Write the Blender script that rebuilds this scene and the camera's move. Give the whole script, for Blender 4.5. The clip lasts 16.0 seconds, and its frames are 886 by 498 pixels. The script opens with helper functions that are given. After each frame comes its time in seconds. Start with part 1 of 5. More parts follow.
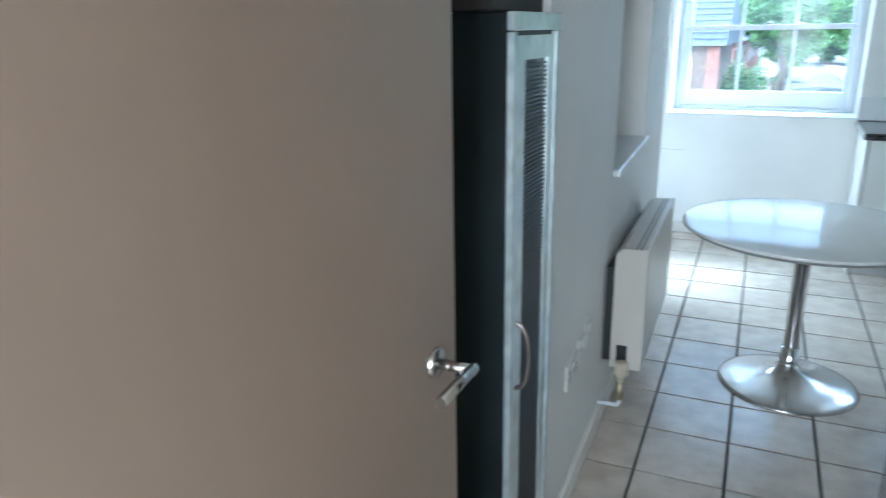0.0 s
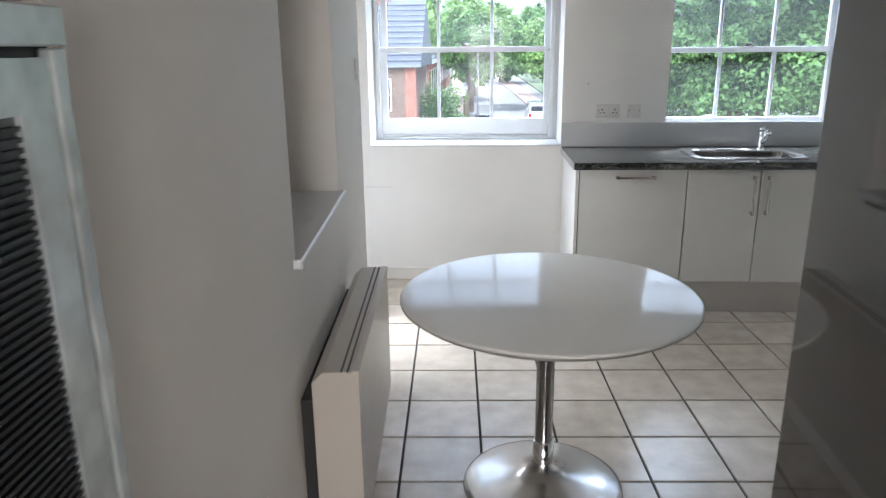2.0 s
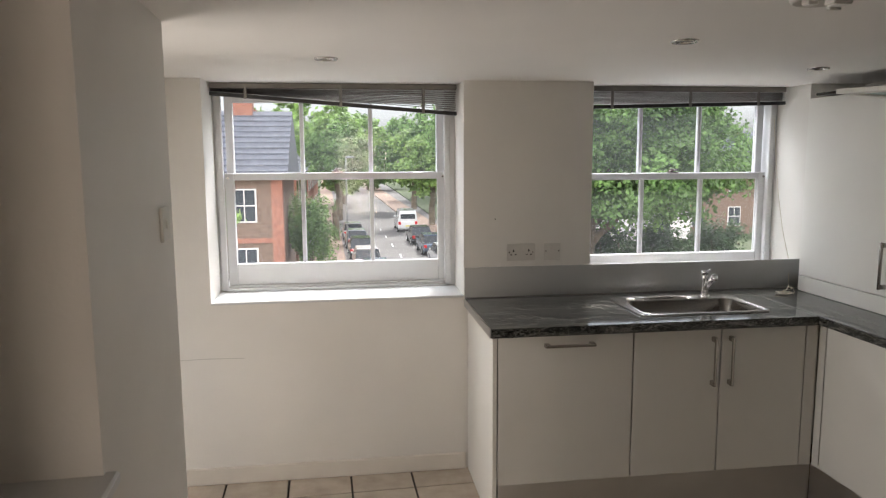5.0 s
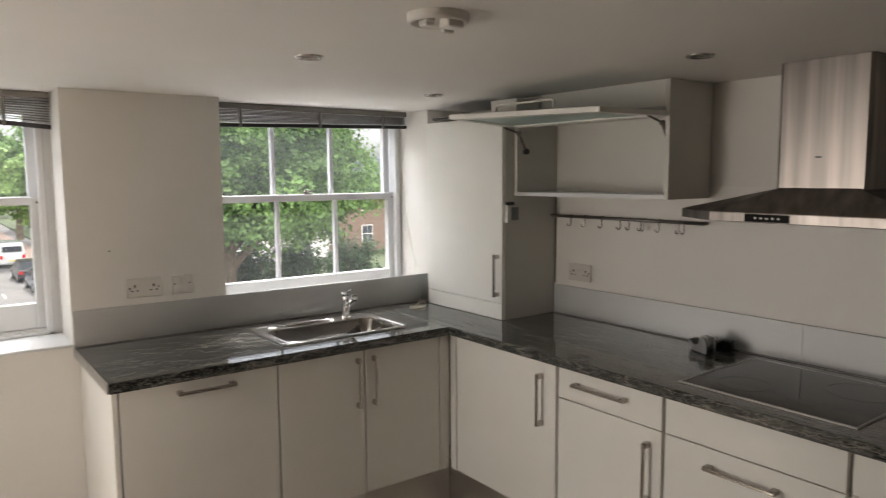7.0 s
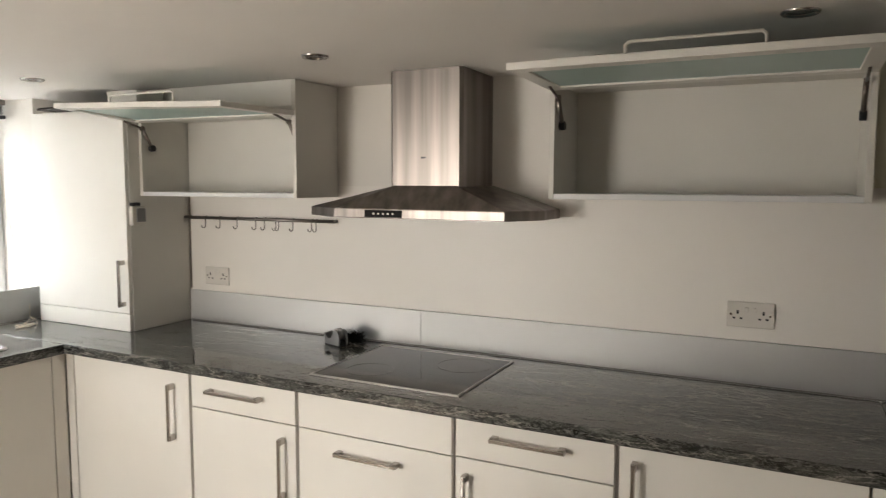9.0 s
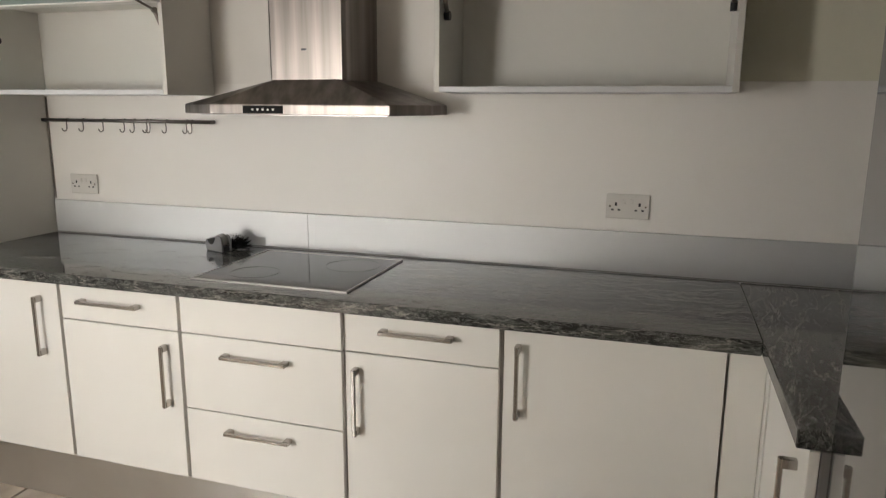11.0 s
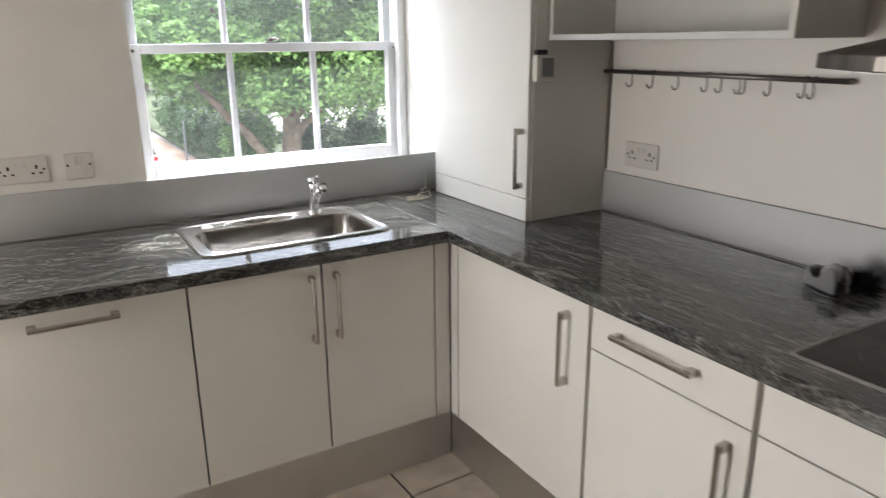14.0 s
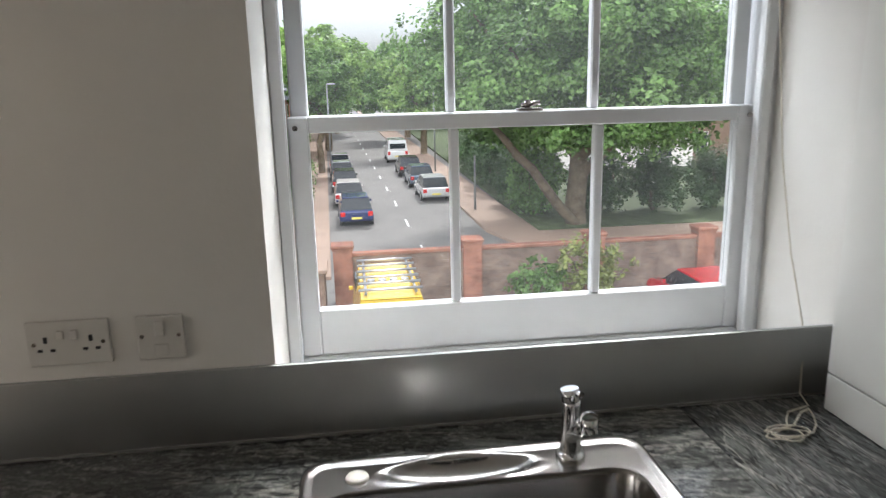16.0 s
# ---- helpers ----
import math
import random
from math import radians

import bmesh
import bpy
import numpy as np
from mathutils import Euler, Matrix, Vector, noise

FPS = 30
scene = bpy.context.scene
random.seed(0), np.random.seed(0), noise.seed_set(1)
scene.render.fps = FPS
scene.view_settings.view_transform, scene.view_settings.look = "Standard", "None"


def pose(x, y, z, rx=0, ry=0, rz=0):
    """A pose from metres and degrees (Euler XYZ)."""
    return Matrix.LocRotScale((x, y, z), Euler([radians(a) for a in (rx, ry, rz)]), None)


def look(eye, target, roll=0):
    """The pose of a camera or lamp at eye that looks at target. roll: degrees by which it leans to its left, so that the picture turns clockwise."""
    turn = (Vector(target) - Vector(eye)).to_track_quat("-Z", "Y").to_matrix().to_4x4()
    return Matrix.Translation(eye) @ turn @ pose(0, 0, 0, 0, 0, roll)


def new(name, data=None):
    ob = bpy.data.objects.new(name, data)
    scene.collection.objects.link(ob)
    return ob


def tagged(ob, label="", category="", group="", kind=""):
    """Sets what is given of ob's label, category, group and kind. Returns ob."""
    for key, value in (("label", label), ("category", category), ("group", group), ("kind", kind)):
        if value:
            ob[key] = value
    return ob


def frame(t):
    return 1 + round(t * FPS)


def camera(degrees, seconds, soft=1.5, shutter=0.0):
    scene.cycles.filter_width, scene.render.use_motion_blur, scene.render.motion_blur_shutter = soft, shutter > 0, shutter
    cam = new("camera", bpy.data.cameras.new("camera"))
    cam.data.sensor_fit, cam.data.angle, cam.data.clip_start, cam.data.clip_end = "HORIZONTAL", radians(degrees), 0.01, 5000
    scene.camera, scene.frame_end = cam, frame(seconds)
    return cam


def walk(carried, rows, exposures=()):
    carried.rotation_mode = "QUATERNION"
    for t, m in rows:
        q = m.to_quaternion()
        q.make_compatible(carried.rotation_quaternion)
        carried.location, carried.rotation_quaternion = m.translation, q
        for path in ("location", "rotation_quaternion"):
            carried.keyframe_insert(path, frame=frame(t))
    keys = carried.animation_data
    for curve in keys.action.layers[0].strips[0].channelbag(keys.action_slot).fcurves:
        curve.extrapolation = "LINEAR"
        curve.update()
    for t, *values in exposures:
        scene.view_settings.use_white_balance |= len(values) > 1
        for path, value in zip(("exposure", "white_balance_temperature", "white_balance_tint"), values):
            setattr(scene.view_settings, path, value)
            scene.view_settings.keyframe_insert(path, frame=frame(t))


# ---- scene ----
cam = camera(64.5, 16.0, soft=1.15, shutter=0.3)
PATH = [
    (0, (0.233, 0.091, 1.528), (-0.602, 1.808, 0.931), -1.0),
    (0.5, (0.211, 0.262, 1.52), (-0.223, 2.123, 0.93), -0.6),
    (1, (0.21, 0.484, 1.518), (0.01, 2.39, 0.943), -0.6),
    (1.5, (0.162, 0.744, 1.499), (0.03, 2.658, 0.934), -0.6),
    (2, (0.133, 1.05, 1.519), (0.038, 2.97, 0.967), -0.6),
    (2.5, (0.162, 1.336, 1.527), (0.102, 3.259, 0.982), -0.6),
    (3, (0.154, 1.537, 1.536), (0.119, 3.463, 0.998), -0.6),
    (3.5, (0.099, 1.69, 1.571), (0.13, 3.628, 1.077), -0.5),
    (3.7, (0.079, 1.752, 1.574), (0.18, 3.698, 1.124), -0.4),
    (5.8, (0.131, 2.337, 1.622), (0.646, 4.257, 1.402), -0.3),
    (6, (0.141, 2.351, 1.622), (0.78, 4.233, 1.402), -0.3),
    (6.5, (0.137, 2.383, 1.613), (1.102, 4.121, 1.396), -0.3),
    (7, (0.196, 2.367, 1.604), (1.383, 3.963, 1.395), -0.4),
    (7.5, (0.228, 2.341, 1.611), (1.612, 3.769, 1.399), -0.4),
    (8, (0.244, 2.325, 1.595), (1.808, 3.556, 1.394), 0.1),
    (8.5, (0.264, 2.303, 1.575), (1.958, 3.35, 1.389), 0.2),
    (9, (0.288, 2.286, 1.56), (2.073, 3.168, 1.376), 0.2),
    (9.5, (0.3, 2.29, 1.524), (2.145, 3.04, 1.337), 0.2),
    (9.7, (0.296, 2.293, 1.502), (2.155, 3.007, 1.31), 0.2),
    (11.8, (0.361, 2.26, 1.462), (2.162, 2.913, 0.887), -0.0),
    (12, (0.391, 2.277, 1.459), (2.134, 3.069, 0.88), -0.3),
    (12.5, (0.508, 2.476, 1.463), (2.037, 3.625, 0.877), -0.4),
    (13, (0.648, 2.636, 1.473), (1.947, 4.04, 0.886), -0.4),
    (13.5, (0.858, 2.794, 1.478), (2.008, 4.324, 0.898), -0.3),
    (14, (0.984, 3.01, 1.508), (1.96, 4.66, 0.937), -0.6),
    (14.5, (1.096, 3.312, 1.565), (1.865, 5.073, 1.014), -0.5),
    (15, (1.239, 3.623, 1.565), (1.833, 5.464, 1.057), -0.8),
    (15.5, (1.382, 3.961, 1.571), (1.765, 5.867, 1.101), -1.0),
    (16, (1.49, 4.301, 1.576), (1.742, 6.229, 1.11), -1.3),
]
EXPOSURES = [(0.0, 2.75, 4350, -3), (0.45, 2.72, 4750, 3), (1.0, 2.58, 5050, 6), (2.0, 2.4, 5300, 9), (3.5, 1.92, 6150, 12), (6.0, 1.57, 6400, 13), (8.0, 2.5, 6650, 13), (9.5, 3.05, 6450, 11), (12.0, 2.9, 6150, 11), (13.0, 2.68, 6050, 11), (14.0, 2.6, 6100, 12), (15.0, 1.97, 6200, 12), (16.0, 1.44, 6150, 11)]
walk(cam, [(t, look(eye, target, roll)) for t, eye, target, roll in PATH], EXPOSURES)

# ---- world and sun ----
world = bpy.data.worlds.new("overcast_sky")
scene.world = world
world.use_nodes = True
wn, wl = world.node_tree.nodes, world.node_tree.links
sky = wn.new("ShaderNodeTexSky")
sky.sky_type, sky.sun_disc = "NISHITA", False
sky.sun_elevation, sky.sun_rotation = radians(48), radians(200)
sky.air_density, sky.dust_density, sky.ozone_density = 1.0, 4.0, 1.0
cloud = wn.new("ShaderNodeHueSaturation")
cloud.inputs["Saturation"].default_value = 0.25
wl.new(sky.outputs[0], cloud.inputs["Color"])
wl.new(cloud.outputs[0], wn["Background"].inputs["Color"])
wn["Background"].inputs["Strength"].default_value = 0.13
sun = new("sun", bpy.data.lights.new("sun", "SUN"))
sun.data.energy, sun.data.angle, sun.data.color = 1.8, radians(12), (1.0, 0.96, 0.9)
sun.matrix_world = pose(0, 0, 40, 42, 0, 160)


def added_area_light(name, m, w, h, watts, color=(1.0, 0.98, 0.95)):
    """An added area lamp: a sky stand-in at a window, fill elsewhere."""
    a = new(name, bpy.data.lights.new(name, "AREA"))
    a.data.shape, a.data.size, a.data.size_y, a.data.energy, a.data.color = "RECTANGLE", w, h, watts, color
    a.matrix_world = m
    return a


# sky stand-ins above both windows; added fill lamps in unseen bay and hall
added_area_light("sky_light_window_1", look((0.05, 6.45, 2.62), (0.4, 3.2, 0.5)), 1.2, 0.9, 12.0, (0.90, 0.96, 1.0))
added_area_light("sky_light_window_2", look((1.92, 6.45, 2.62), (-0.6, 2.8, 0.9)), 1.2, 0.9, 19.0, (0.90, 0.96, 1.0))
added_area_light("sky_light_window_3", look((-1.12, 4.75, 1.2), (1.9, 2.9, 0.55)), 0.8, 1.1, 3.9, (1.0, 0.94, 0.85)).data.spread = radians(115)
added_area_light("sky_light_window_4", look((0.3, -1.33, 1.3), (0.1, 2.0, 1.2)), 0.6, 1.2, 9.5, (1.0, 0.83, 0.66))

# ---- materials ----
def mat(name, color, rough=0.5, metal=0.0, var=0.06, scale=6.0, bump=0.0, bscale=60.0, stretch=(1, 1, 1), spec=0.5,
        dark=None, lo=0.45, hi=0.7, emit=0.0, trans=0.0, rvar=0.0, coat=0.0, random_tone=0.0, ior=1.45, world_place=False):
    m = bpy.data.materials.new(name)
    m.use_nodes = True
    n, l = m.node_tree.nodes, m.node_tree.links
    p = n["Principled BSDF"]
    p.inputs["Roughness"].default_value = rough
    p.inputs["Metallic"].default_value = metal
    p.inputs["Specular IOR Level"].default_value = spec
    p.inputs["Transmission Weight"].default_value = trans
    p.inputs["IOR"].default_value = ior
    p.inputs["Coat Weight"].default_value = coat
    c = (*color, 1)
    tc = n.new("ShaderNodeTexCoord")
    mp = n.new("ShaderNodeMapping")
    mp.inputs["Scale"].default_value = stretch
    l.new(n.new("ShaderNodeNewGeometry").outputs["Position"] if world_place else tc.outputs["Object"], mp.inputs[0])
    t1 = n.new("ShaderNodeTexNoise")
    t1.inputs["Scale"].default_value, t1.inputs["Detail"].default_value = scale, 6
    l.new(mp.outputs[0], t1.inputs["Vector"])
    ramp = n.new("ShaderNodeValToRGB")
    d = dark or tuple(v * (1 - 2.2 * var) for v in color)
    ramp.color_ramp.elements[0].color, ramp.color_ramp.elements[1].color = (*d, 1), c
    ramp.color_ramp.elements[0].position, ramp.color_ramp.elements[1].position = lo - 0.15 if dark is None else lo, hi
    l.new(t1.outputs[0], ramp.inputs[0])
    out = ramp.outputs[0]
    if random_tone:
        oi = n.new("ShaderNodeObjectInfo")
        hs = n.new("ShaderNodeHueSaturation")
        mr = n.new("ShaderNodeMapRange")
        mr.inputs[3].default_value, mr.inputs[4].default_value = 1 - random_tone, 1 + random_tone
        l.new(oi.outputs["Random"], mr.inputs[0])
        l.new(mr.outputs[0], hs.inputs["Value"])
        l.new(out, hs.inputs["Color"])
        out = hs.outputs[0]
    l.new(out, p.inputs["Base Color"])
    if rvar:
        r2 = n.new("ShaderNodeMapRange")
        r2.inputs[3].default_value, r2.inputs[4].default_value = max(0.0, rough - rvar), rough + rvar
        l.new(t1.outputs[0], r2.inputs[0])
        l.new(r2.outputs[0], p.inputs["Roughness"])
    if bump:
        t2 = n.new("ShaderNodeTexNoise")
        t2.inputs["Scale"].default_value, t2.inputs["Detail"].default_value = bscale, 4
        l.new(mp.outputs[0], t2.inputs["Vector"])
        bp = n.new("ShaderNodeBump")
        bp.inputs["Strength"].default_value, bp.inputs["Distance"].default_value = bump, 0.01
        l.new(t2.outputs[0], bp.inputs["Height"])
        l.new(bp.outputs[0], p.inputs["Normal"])
    if emit:
        p.inputs["Emission Color"].default_value, p.inputs["Emission Strength"].default_value = c, emit
    return m


wall_paint = mat("warm_white_wall_paint", (0.78, 0.75, 0.70), 0.6, var=0.03, scale=2.2, bump=0.06, bscale=90)
ceiling_paint = mat("ceiling_paint", (0.80, 0.77, 0.73), 0.75, var=0.02, scale=1.5, bump=0.05, bscale=70)
upper_paint = mat("cream_upper_wall_paint", (0.70, 0.68, 0.55), 0.6, var=0.03, scale=2.0, bump=0.06, bscale=90)
gloss_white = mat("white_gloss_paint", (0.68, 0.68, 0.68), 0.3, var=0.03, scale=8, bump=0.05, bscale=40)
skirting_paint = mat("skirting_paint", (0.74, 0.69, 0.62), 0.4, var=0.03, scale=5)
panel_white = mat("white_wall_panel", (0.80, 0.77, 0.72), 0.42, var=0.015, scale=2)
front_cream = mat("off_white_laminate", (0.79, 0.77, 0.72), 0.38, var=0.02, scale=3, bump=0.02, bscale=200)
carcass_grey = mat("grey_white_carcass_laminate", (0.68, 0.66, 0.61), 0.5, var=0.02, scale=3)
edge_strip = mat("grey_brown_edge_strip", (0.48, 0.45, 0.42), 0.5, var=0.05)
edge_grey = mat("grey_front_edging", (0.21, 0.20, 0.19), 0.5, var=0.05)
steel_brushed = mat("brushed_steel", (0.50, 0.49, 0.48), 0.32, 1.0, var=0.05, scale=10, stretch=(1, 1, 60), bump=0.03, bscale=30)
steel_sheet = mat("satin_steel_sheet", (0.52, 0.52, 0.51), 0.47, 1.0, var=0.012, scale=3, stretch=(1, 1, 40), rvar=0.06)
sheet_bsdf = steel_sheet.node_tree.nodes["Principled BSDF"]
sheet_bsdf.inputs["Anisotropic"].default_value, sheet_bsdf.inputs["Anisotropic Rotation"].default_value = 0.75, 0.0
steel_plinth = mat("dull_steel_plinth", (0.70, 0.69, 0.68), 0.3, 1.0, var=0.05, scale=4, rvar=0.06)
# upright streaks in the colour imitate reflections on the brushed hood
streaked_hood_steel = mat("hood_steel_painted_streaks", (0.33, 0.295, 0.27), 0.36, 1.0, var=0.24, scale=20, stretch=(1, 1, 0.03))
steel_sink = mat("sink_steel", (0.33, 0.315, 0.30), 0.19, 1.0, var=0.02, scale=4)
column_steel = mat("column_steel", (0.55, 0.53, 0.51), 0.2, 1.0, var=0.02, scale=4)
chrome = mat("chrome", (0.80, 0.80, 0.80), 0.06, 1.0, var=0.02)
handle_steel = mat("satin_nickel_handle", (0.47, 0.44, 0.41), 0.2, 1.0, var=0.05, scale=20)
rail_steel = mat("dark_steel_rail", (0.23, 0.21, 0.195), 0.3, 1.0, var=0.05, scale=20)
dark_plastic = mat("black_plastic", (0.02, 0.02, 0.022), 0.35, var=0.1)
black_glass = mat("black_ceramic_glass", (0.022, 0.016, 0.013), 0.08, var=0.05, spec=0.12)
white_plastic = mat("white_plastic", (0.66, 0.63, 0.58), 0.35, var=0.02)
table_white = mat("table_top_white_lacquer", (0.84, 0.81, 0.75), 0.11, var=0.02, scale=4, rvar=0.05)
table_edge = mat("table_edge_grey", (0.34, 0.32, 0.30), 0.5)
galvanised = mat("galvanised_steel", (0.72, 0.77, 0.76), 0.34, 0.7, var=0.16, scale=18, bump=0.05, bscale=26, rvar=0.08)
black_sheet = mat("black_painted_sheet", (0.016, 0.021, 0.021), 0.42, var=0.3, scale=3, spec=0.3, rvar=0.1)
brown_board = mat("dark_brown_board", (0.035, 0.028, 0.022), 0.6, var=0.2)
fridge_gloss = mat("polished_grey_appliance_panel", (0.30, 0.30, 0.30), 0.04, 0.95, var=0.04, scale=1.2, bump=0.05, bscale=2.2)
# cream darkened in the colour so the added hall lamp leaves it dim
door_cream_dimmed = mat("dimmed_cream_door_paint", (0.19, 0.138, 0.098), 0.36, var=0.03, scale=2, bump=0.04, bscale=60, spec=0.85)
wood_strip = mat("varnished_pine_edge", (0.34, 0.25, 0.19), 0.5, var=0.15, scale=4, stretch=(6, 6, 0.4))
radiator_cream = mat("radiator_casing_enamel", (0.54, 0.49, 0.42), 0.32, var=0.02)
radiator_gap_shade = mat("painted_gap_shade", (0.03, 0.028, 0.026), 0.7)
brass = mat("old_valve_brass", (0.50, 0.42, 0.28), 0.4, 0.8, var=0.1)
tile_stone = mat("cream_floor_tile", (0.54, 0.47, 0.39), 0.24, var=0.1, scale=9, bump=0.06, bscale=25, dark=(0.43, 0.365, 0.29), lo=0.3, hi=0.66, rvar=0.03, random_tone=0.05, world_place=True)
grout_dark = mat("dark_grout", (0.045, 0.036, 0.030), 0.85, var=0.2, scale=30)
blind_grey = mat("grey_metal_blind", (0.22, 0.20, 0.18), 0.45, var=0.08)
matt_black = mat("matt_black_panel", (0.012, 0.012, 0.012), 0.65, spec=0.15)
frosted = mat("green_frosted_glass", (0.42, 0.55, 0.52), 0.35, var=0.02)
pane_glass = mat("window_glass", (0.97, 0.98, 0.97), 0.0, var=0.0, trans=1.0, ior=1.2)
# thin translucent veil in the pane material imitates window glare
pn, pl = pane_glass.node_tree.nodes, pane_glass.node_tree.links
glare_veil, veiled_glass = pn.new("ShaderNodeBsdfTranslucent"), pn.new("ShaderNodeMixShader")
glare_veil.inputs["Color"].default_value = (0.9, 0.93, 0.95, 1)
veiled_glass.inputs[0].default_value = 0.012
pl.new(pn["Principled BSDF"].outputs[0], veiled_glass.inputs[1])
pl.new(glare_veil.outputs[0], veiled_glass.inputs[2])
pl.new(veiled_glass.outputs[0], pn["Material Output"].inputs["Surface"])
cord_white = mat("cream_cord", (0.66, 0.60, 0.48), 0.7)


def granite(name, turn):
    m = bpy.data.materials.new(name)
    m.use_nodes = True
    n, l = m.node_tree.nodes, m.node_tree.links
    p = n["Principled BSDF"]
    tc, mp = n.new("ShaderNodeTexCoord"), n.new("ShaderNodeMapping")
    spin = n.new("ShaderNodeMapping")
    spin.inputs["Rotation"].default_value = (0, 0, radians(turn))
    l.new(tc.outputs["Object"], spin.inputs[0])
    mp.inputs["Scale"].default_value = (4.6, 24.0, 24.0)
    l.new(spin.outputs[0], mp.inputs[0])
    warp = n.new("ShaderNodeTexNoise")
    warp.inputs["Scale"].default_value = 0.35
    l.new(mp.outputs[0], warp.inputs["Vector"])
    add = n.new("ShaderNodeVectorMath")
    add.operation = "MULTIPLY_ADD"
    add.inputs[1].default_value = (2.6, 2.6, 2.6)
    l.new(warp.outputs["Color"], add.inputs[0])
    l.new(mp.outputs[0], add.inputs[2])
    vein = n.new("ShaderNodeTexNoise")
    vein.inputs["Scale"].default_value, vein.inputs["Detail"].default_value, vein.inputs["Roughness"].default_value = 1.2, 14, 0.76
    l.new(add.outputs[0], vein.inputs["Vector"])
    ramp = n.new("ShaderNodeValToRGB")
    e = ramp.color_ramp.elements
    e[0].position, e[0].color = 0.46, (0.008, 0.008, 0.008, 1)
    e[1].position, e[1].color = 0.78, (0.36, 0.345, 0.32, 1)
    mid = e.new(0.56)
    mid.color = (0.056, 0.060, 0.053, 1)
    mid2 = e.new(0.65)
    mid2.color = (0.155, 0.155, 0.142, 1)
    l.new(vein.outputs[0], ramp.inputs[0])
    grain = n.new("ShaderNodeTexNoise")
    grain.inputs["Scale"].default_value, grain.inputs["Detail"].default_value = 220, 3
    l.new(tc.outputs["Object"], grain.inputs["Vector"])
    mix = n.new("ShaderNodeMixRGB")
    mix.blend_type = "OVERLAY"
    mix.inputs[0].default_value = 0.55
    fmap, fine, framp, soft = n.new("ShaderNodeMapping"), n.new("ShaderNodeTexNoise"), n.new("ShaderNodeValToRGB"), n.new("ShaderNodeMixRGB")
    fmap.inputs["Scale"].default_value = (34.0, 90.0, 90.0)
    l.new(spin.outputs[0], fmap.inputs[0])
    fine.inputs["Scale"].default_value, fine.inputs["Detail"].default_value, fine.inputs["Roughness"].default_value = 1.0, 8, 0.7
    fine.inputs["Distortion"].default_value = 1.4
    l.new(fmap.outputs[0], fine.inputs["Vector"])
    framp.color_ramp.elements[0].position, framp.color_ramp.elements[0].color = 0.45, (0.010, 0.011, 0.010, 1)
    framp.color_ramp.elements[1].position, framp.color_ramp.elements[1].color = 0.72, (0.26, 0.257, 0.24, 1)
    l.new(fine.outputs[0], framp.inputs[0])
    soft.blend_type = "LIGHTEN"
    soft.inputs[0].default_value = 0.85
    l.new(ramp.outputs[0], soft.inputs[1])
    l.new(framp.outputs[0], soft.inputs[2])
    # sparse thin pale seams
    seam, gap, size, line, lift = n.new("ShaderNodeTexNoise"), n.new("ShaderNodeMath"), n.new("ShaderNodeMath"), n.new("ShaderNodeValToRGB"), n.new("ShaderNodeMixRGB")
    seam.inputs["Scale"].default_value, seam.inputs["Detail"].default_value, seam.inputs["Roughness"].default_value = 0.42, 7, 0.62
    l.new(add.outputs[0], seam.inputs["Vector"])
    gap.operation, gap.inputs[1].default_value, size.operation = "SUBTRACT", 0.5, "ABSOLUTE"
    l.new(seam.outputs[0], gap.inputs[0])
    l.new(gap.outputs[0], size.inputs[0])
    line.color_ramp.elements[0].position, line.color_ramp.elements[0].color = 0.0, (0.40, 0.375, 0.335, 1)
    line.color_ramp.elements[1].position, line.color_ramp.elements[1].color = 0.016, (0.0, 0.0, 0.0, 1)
    l.new(size.outputs[0], line.inputs[0])
    lift.blend_type = "LIGHTEN"
    l.new(vein.outputs[0], lift.inputs[0])
    l.new(soft.outputs[0], lift.inputs[1])
    l.new(line.outputs[0], lift.inputs[2])
    l.new(lift.outputs[0], mix.inputs[1])
    l.new(grain.outputs[0], mix.inputs[2])
    l.new(mix.outputs[0], p.inputs["Base Color"])
    p.inputs["Roughness"].default_value = 0.08
    p.inputs["Specular IOR Level"].default_value = 0.5
    return m


worktop_stone = granite("dark_veined_laminate_stone", 10)
worktop_stone_turned = granite("dark_veined_laminate_stone_lengthwise", 84)
asphalt = mat("asphalt", (0.165, 0.158, 0.150), 0.85, var=0.12, scale=0.6)
paving = mat("pavement_slabs", (0.30, 0.215, 0.165), 0.85, var=0.1, scale=1.2)
lawn = mat("rough_grass", (0.09, 0.12, 0.05), 0.9, var=0.25, scale=2)
road_paint = mat("road_paint", (0.62, 0.62, 0.60), 0.7)
brick_brown = mat("brown_brick", (0.22, 0.15, 0.11), 0.85, var=0.2, scale=5)


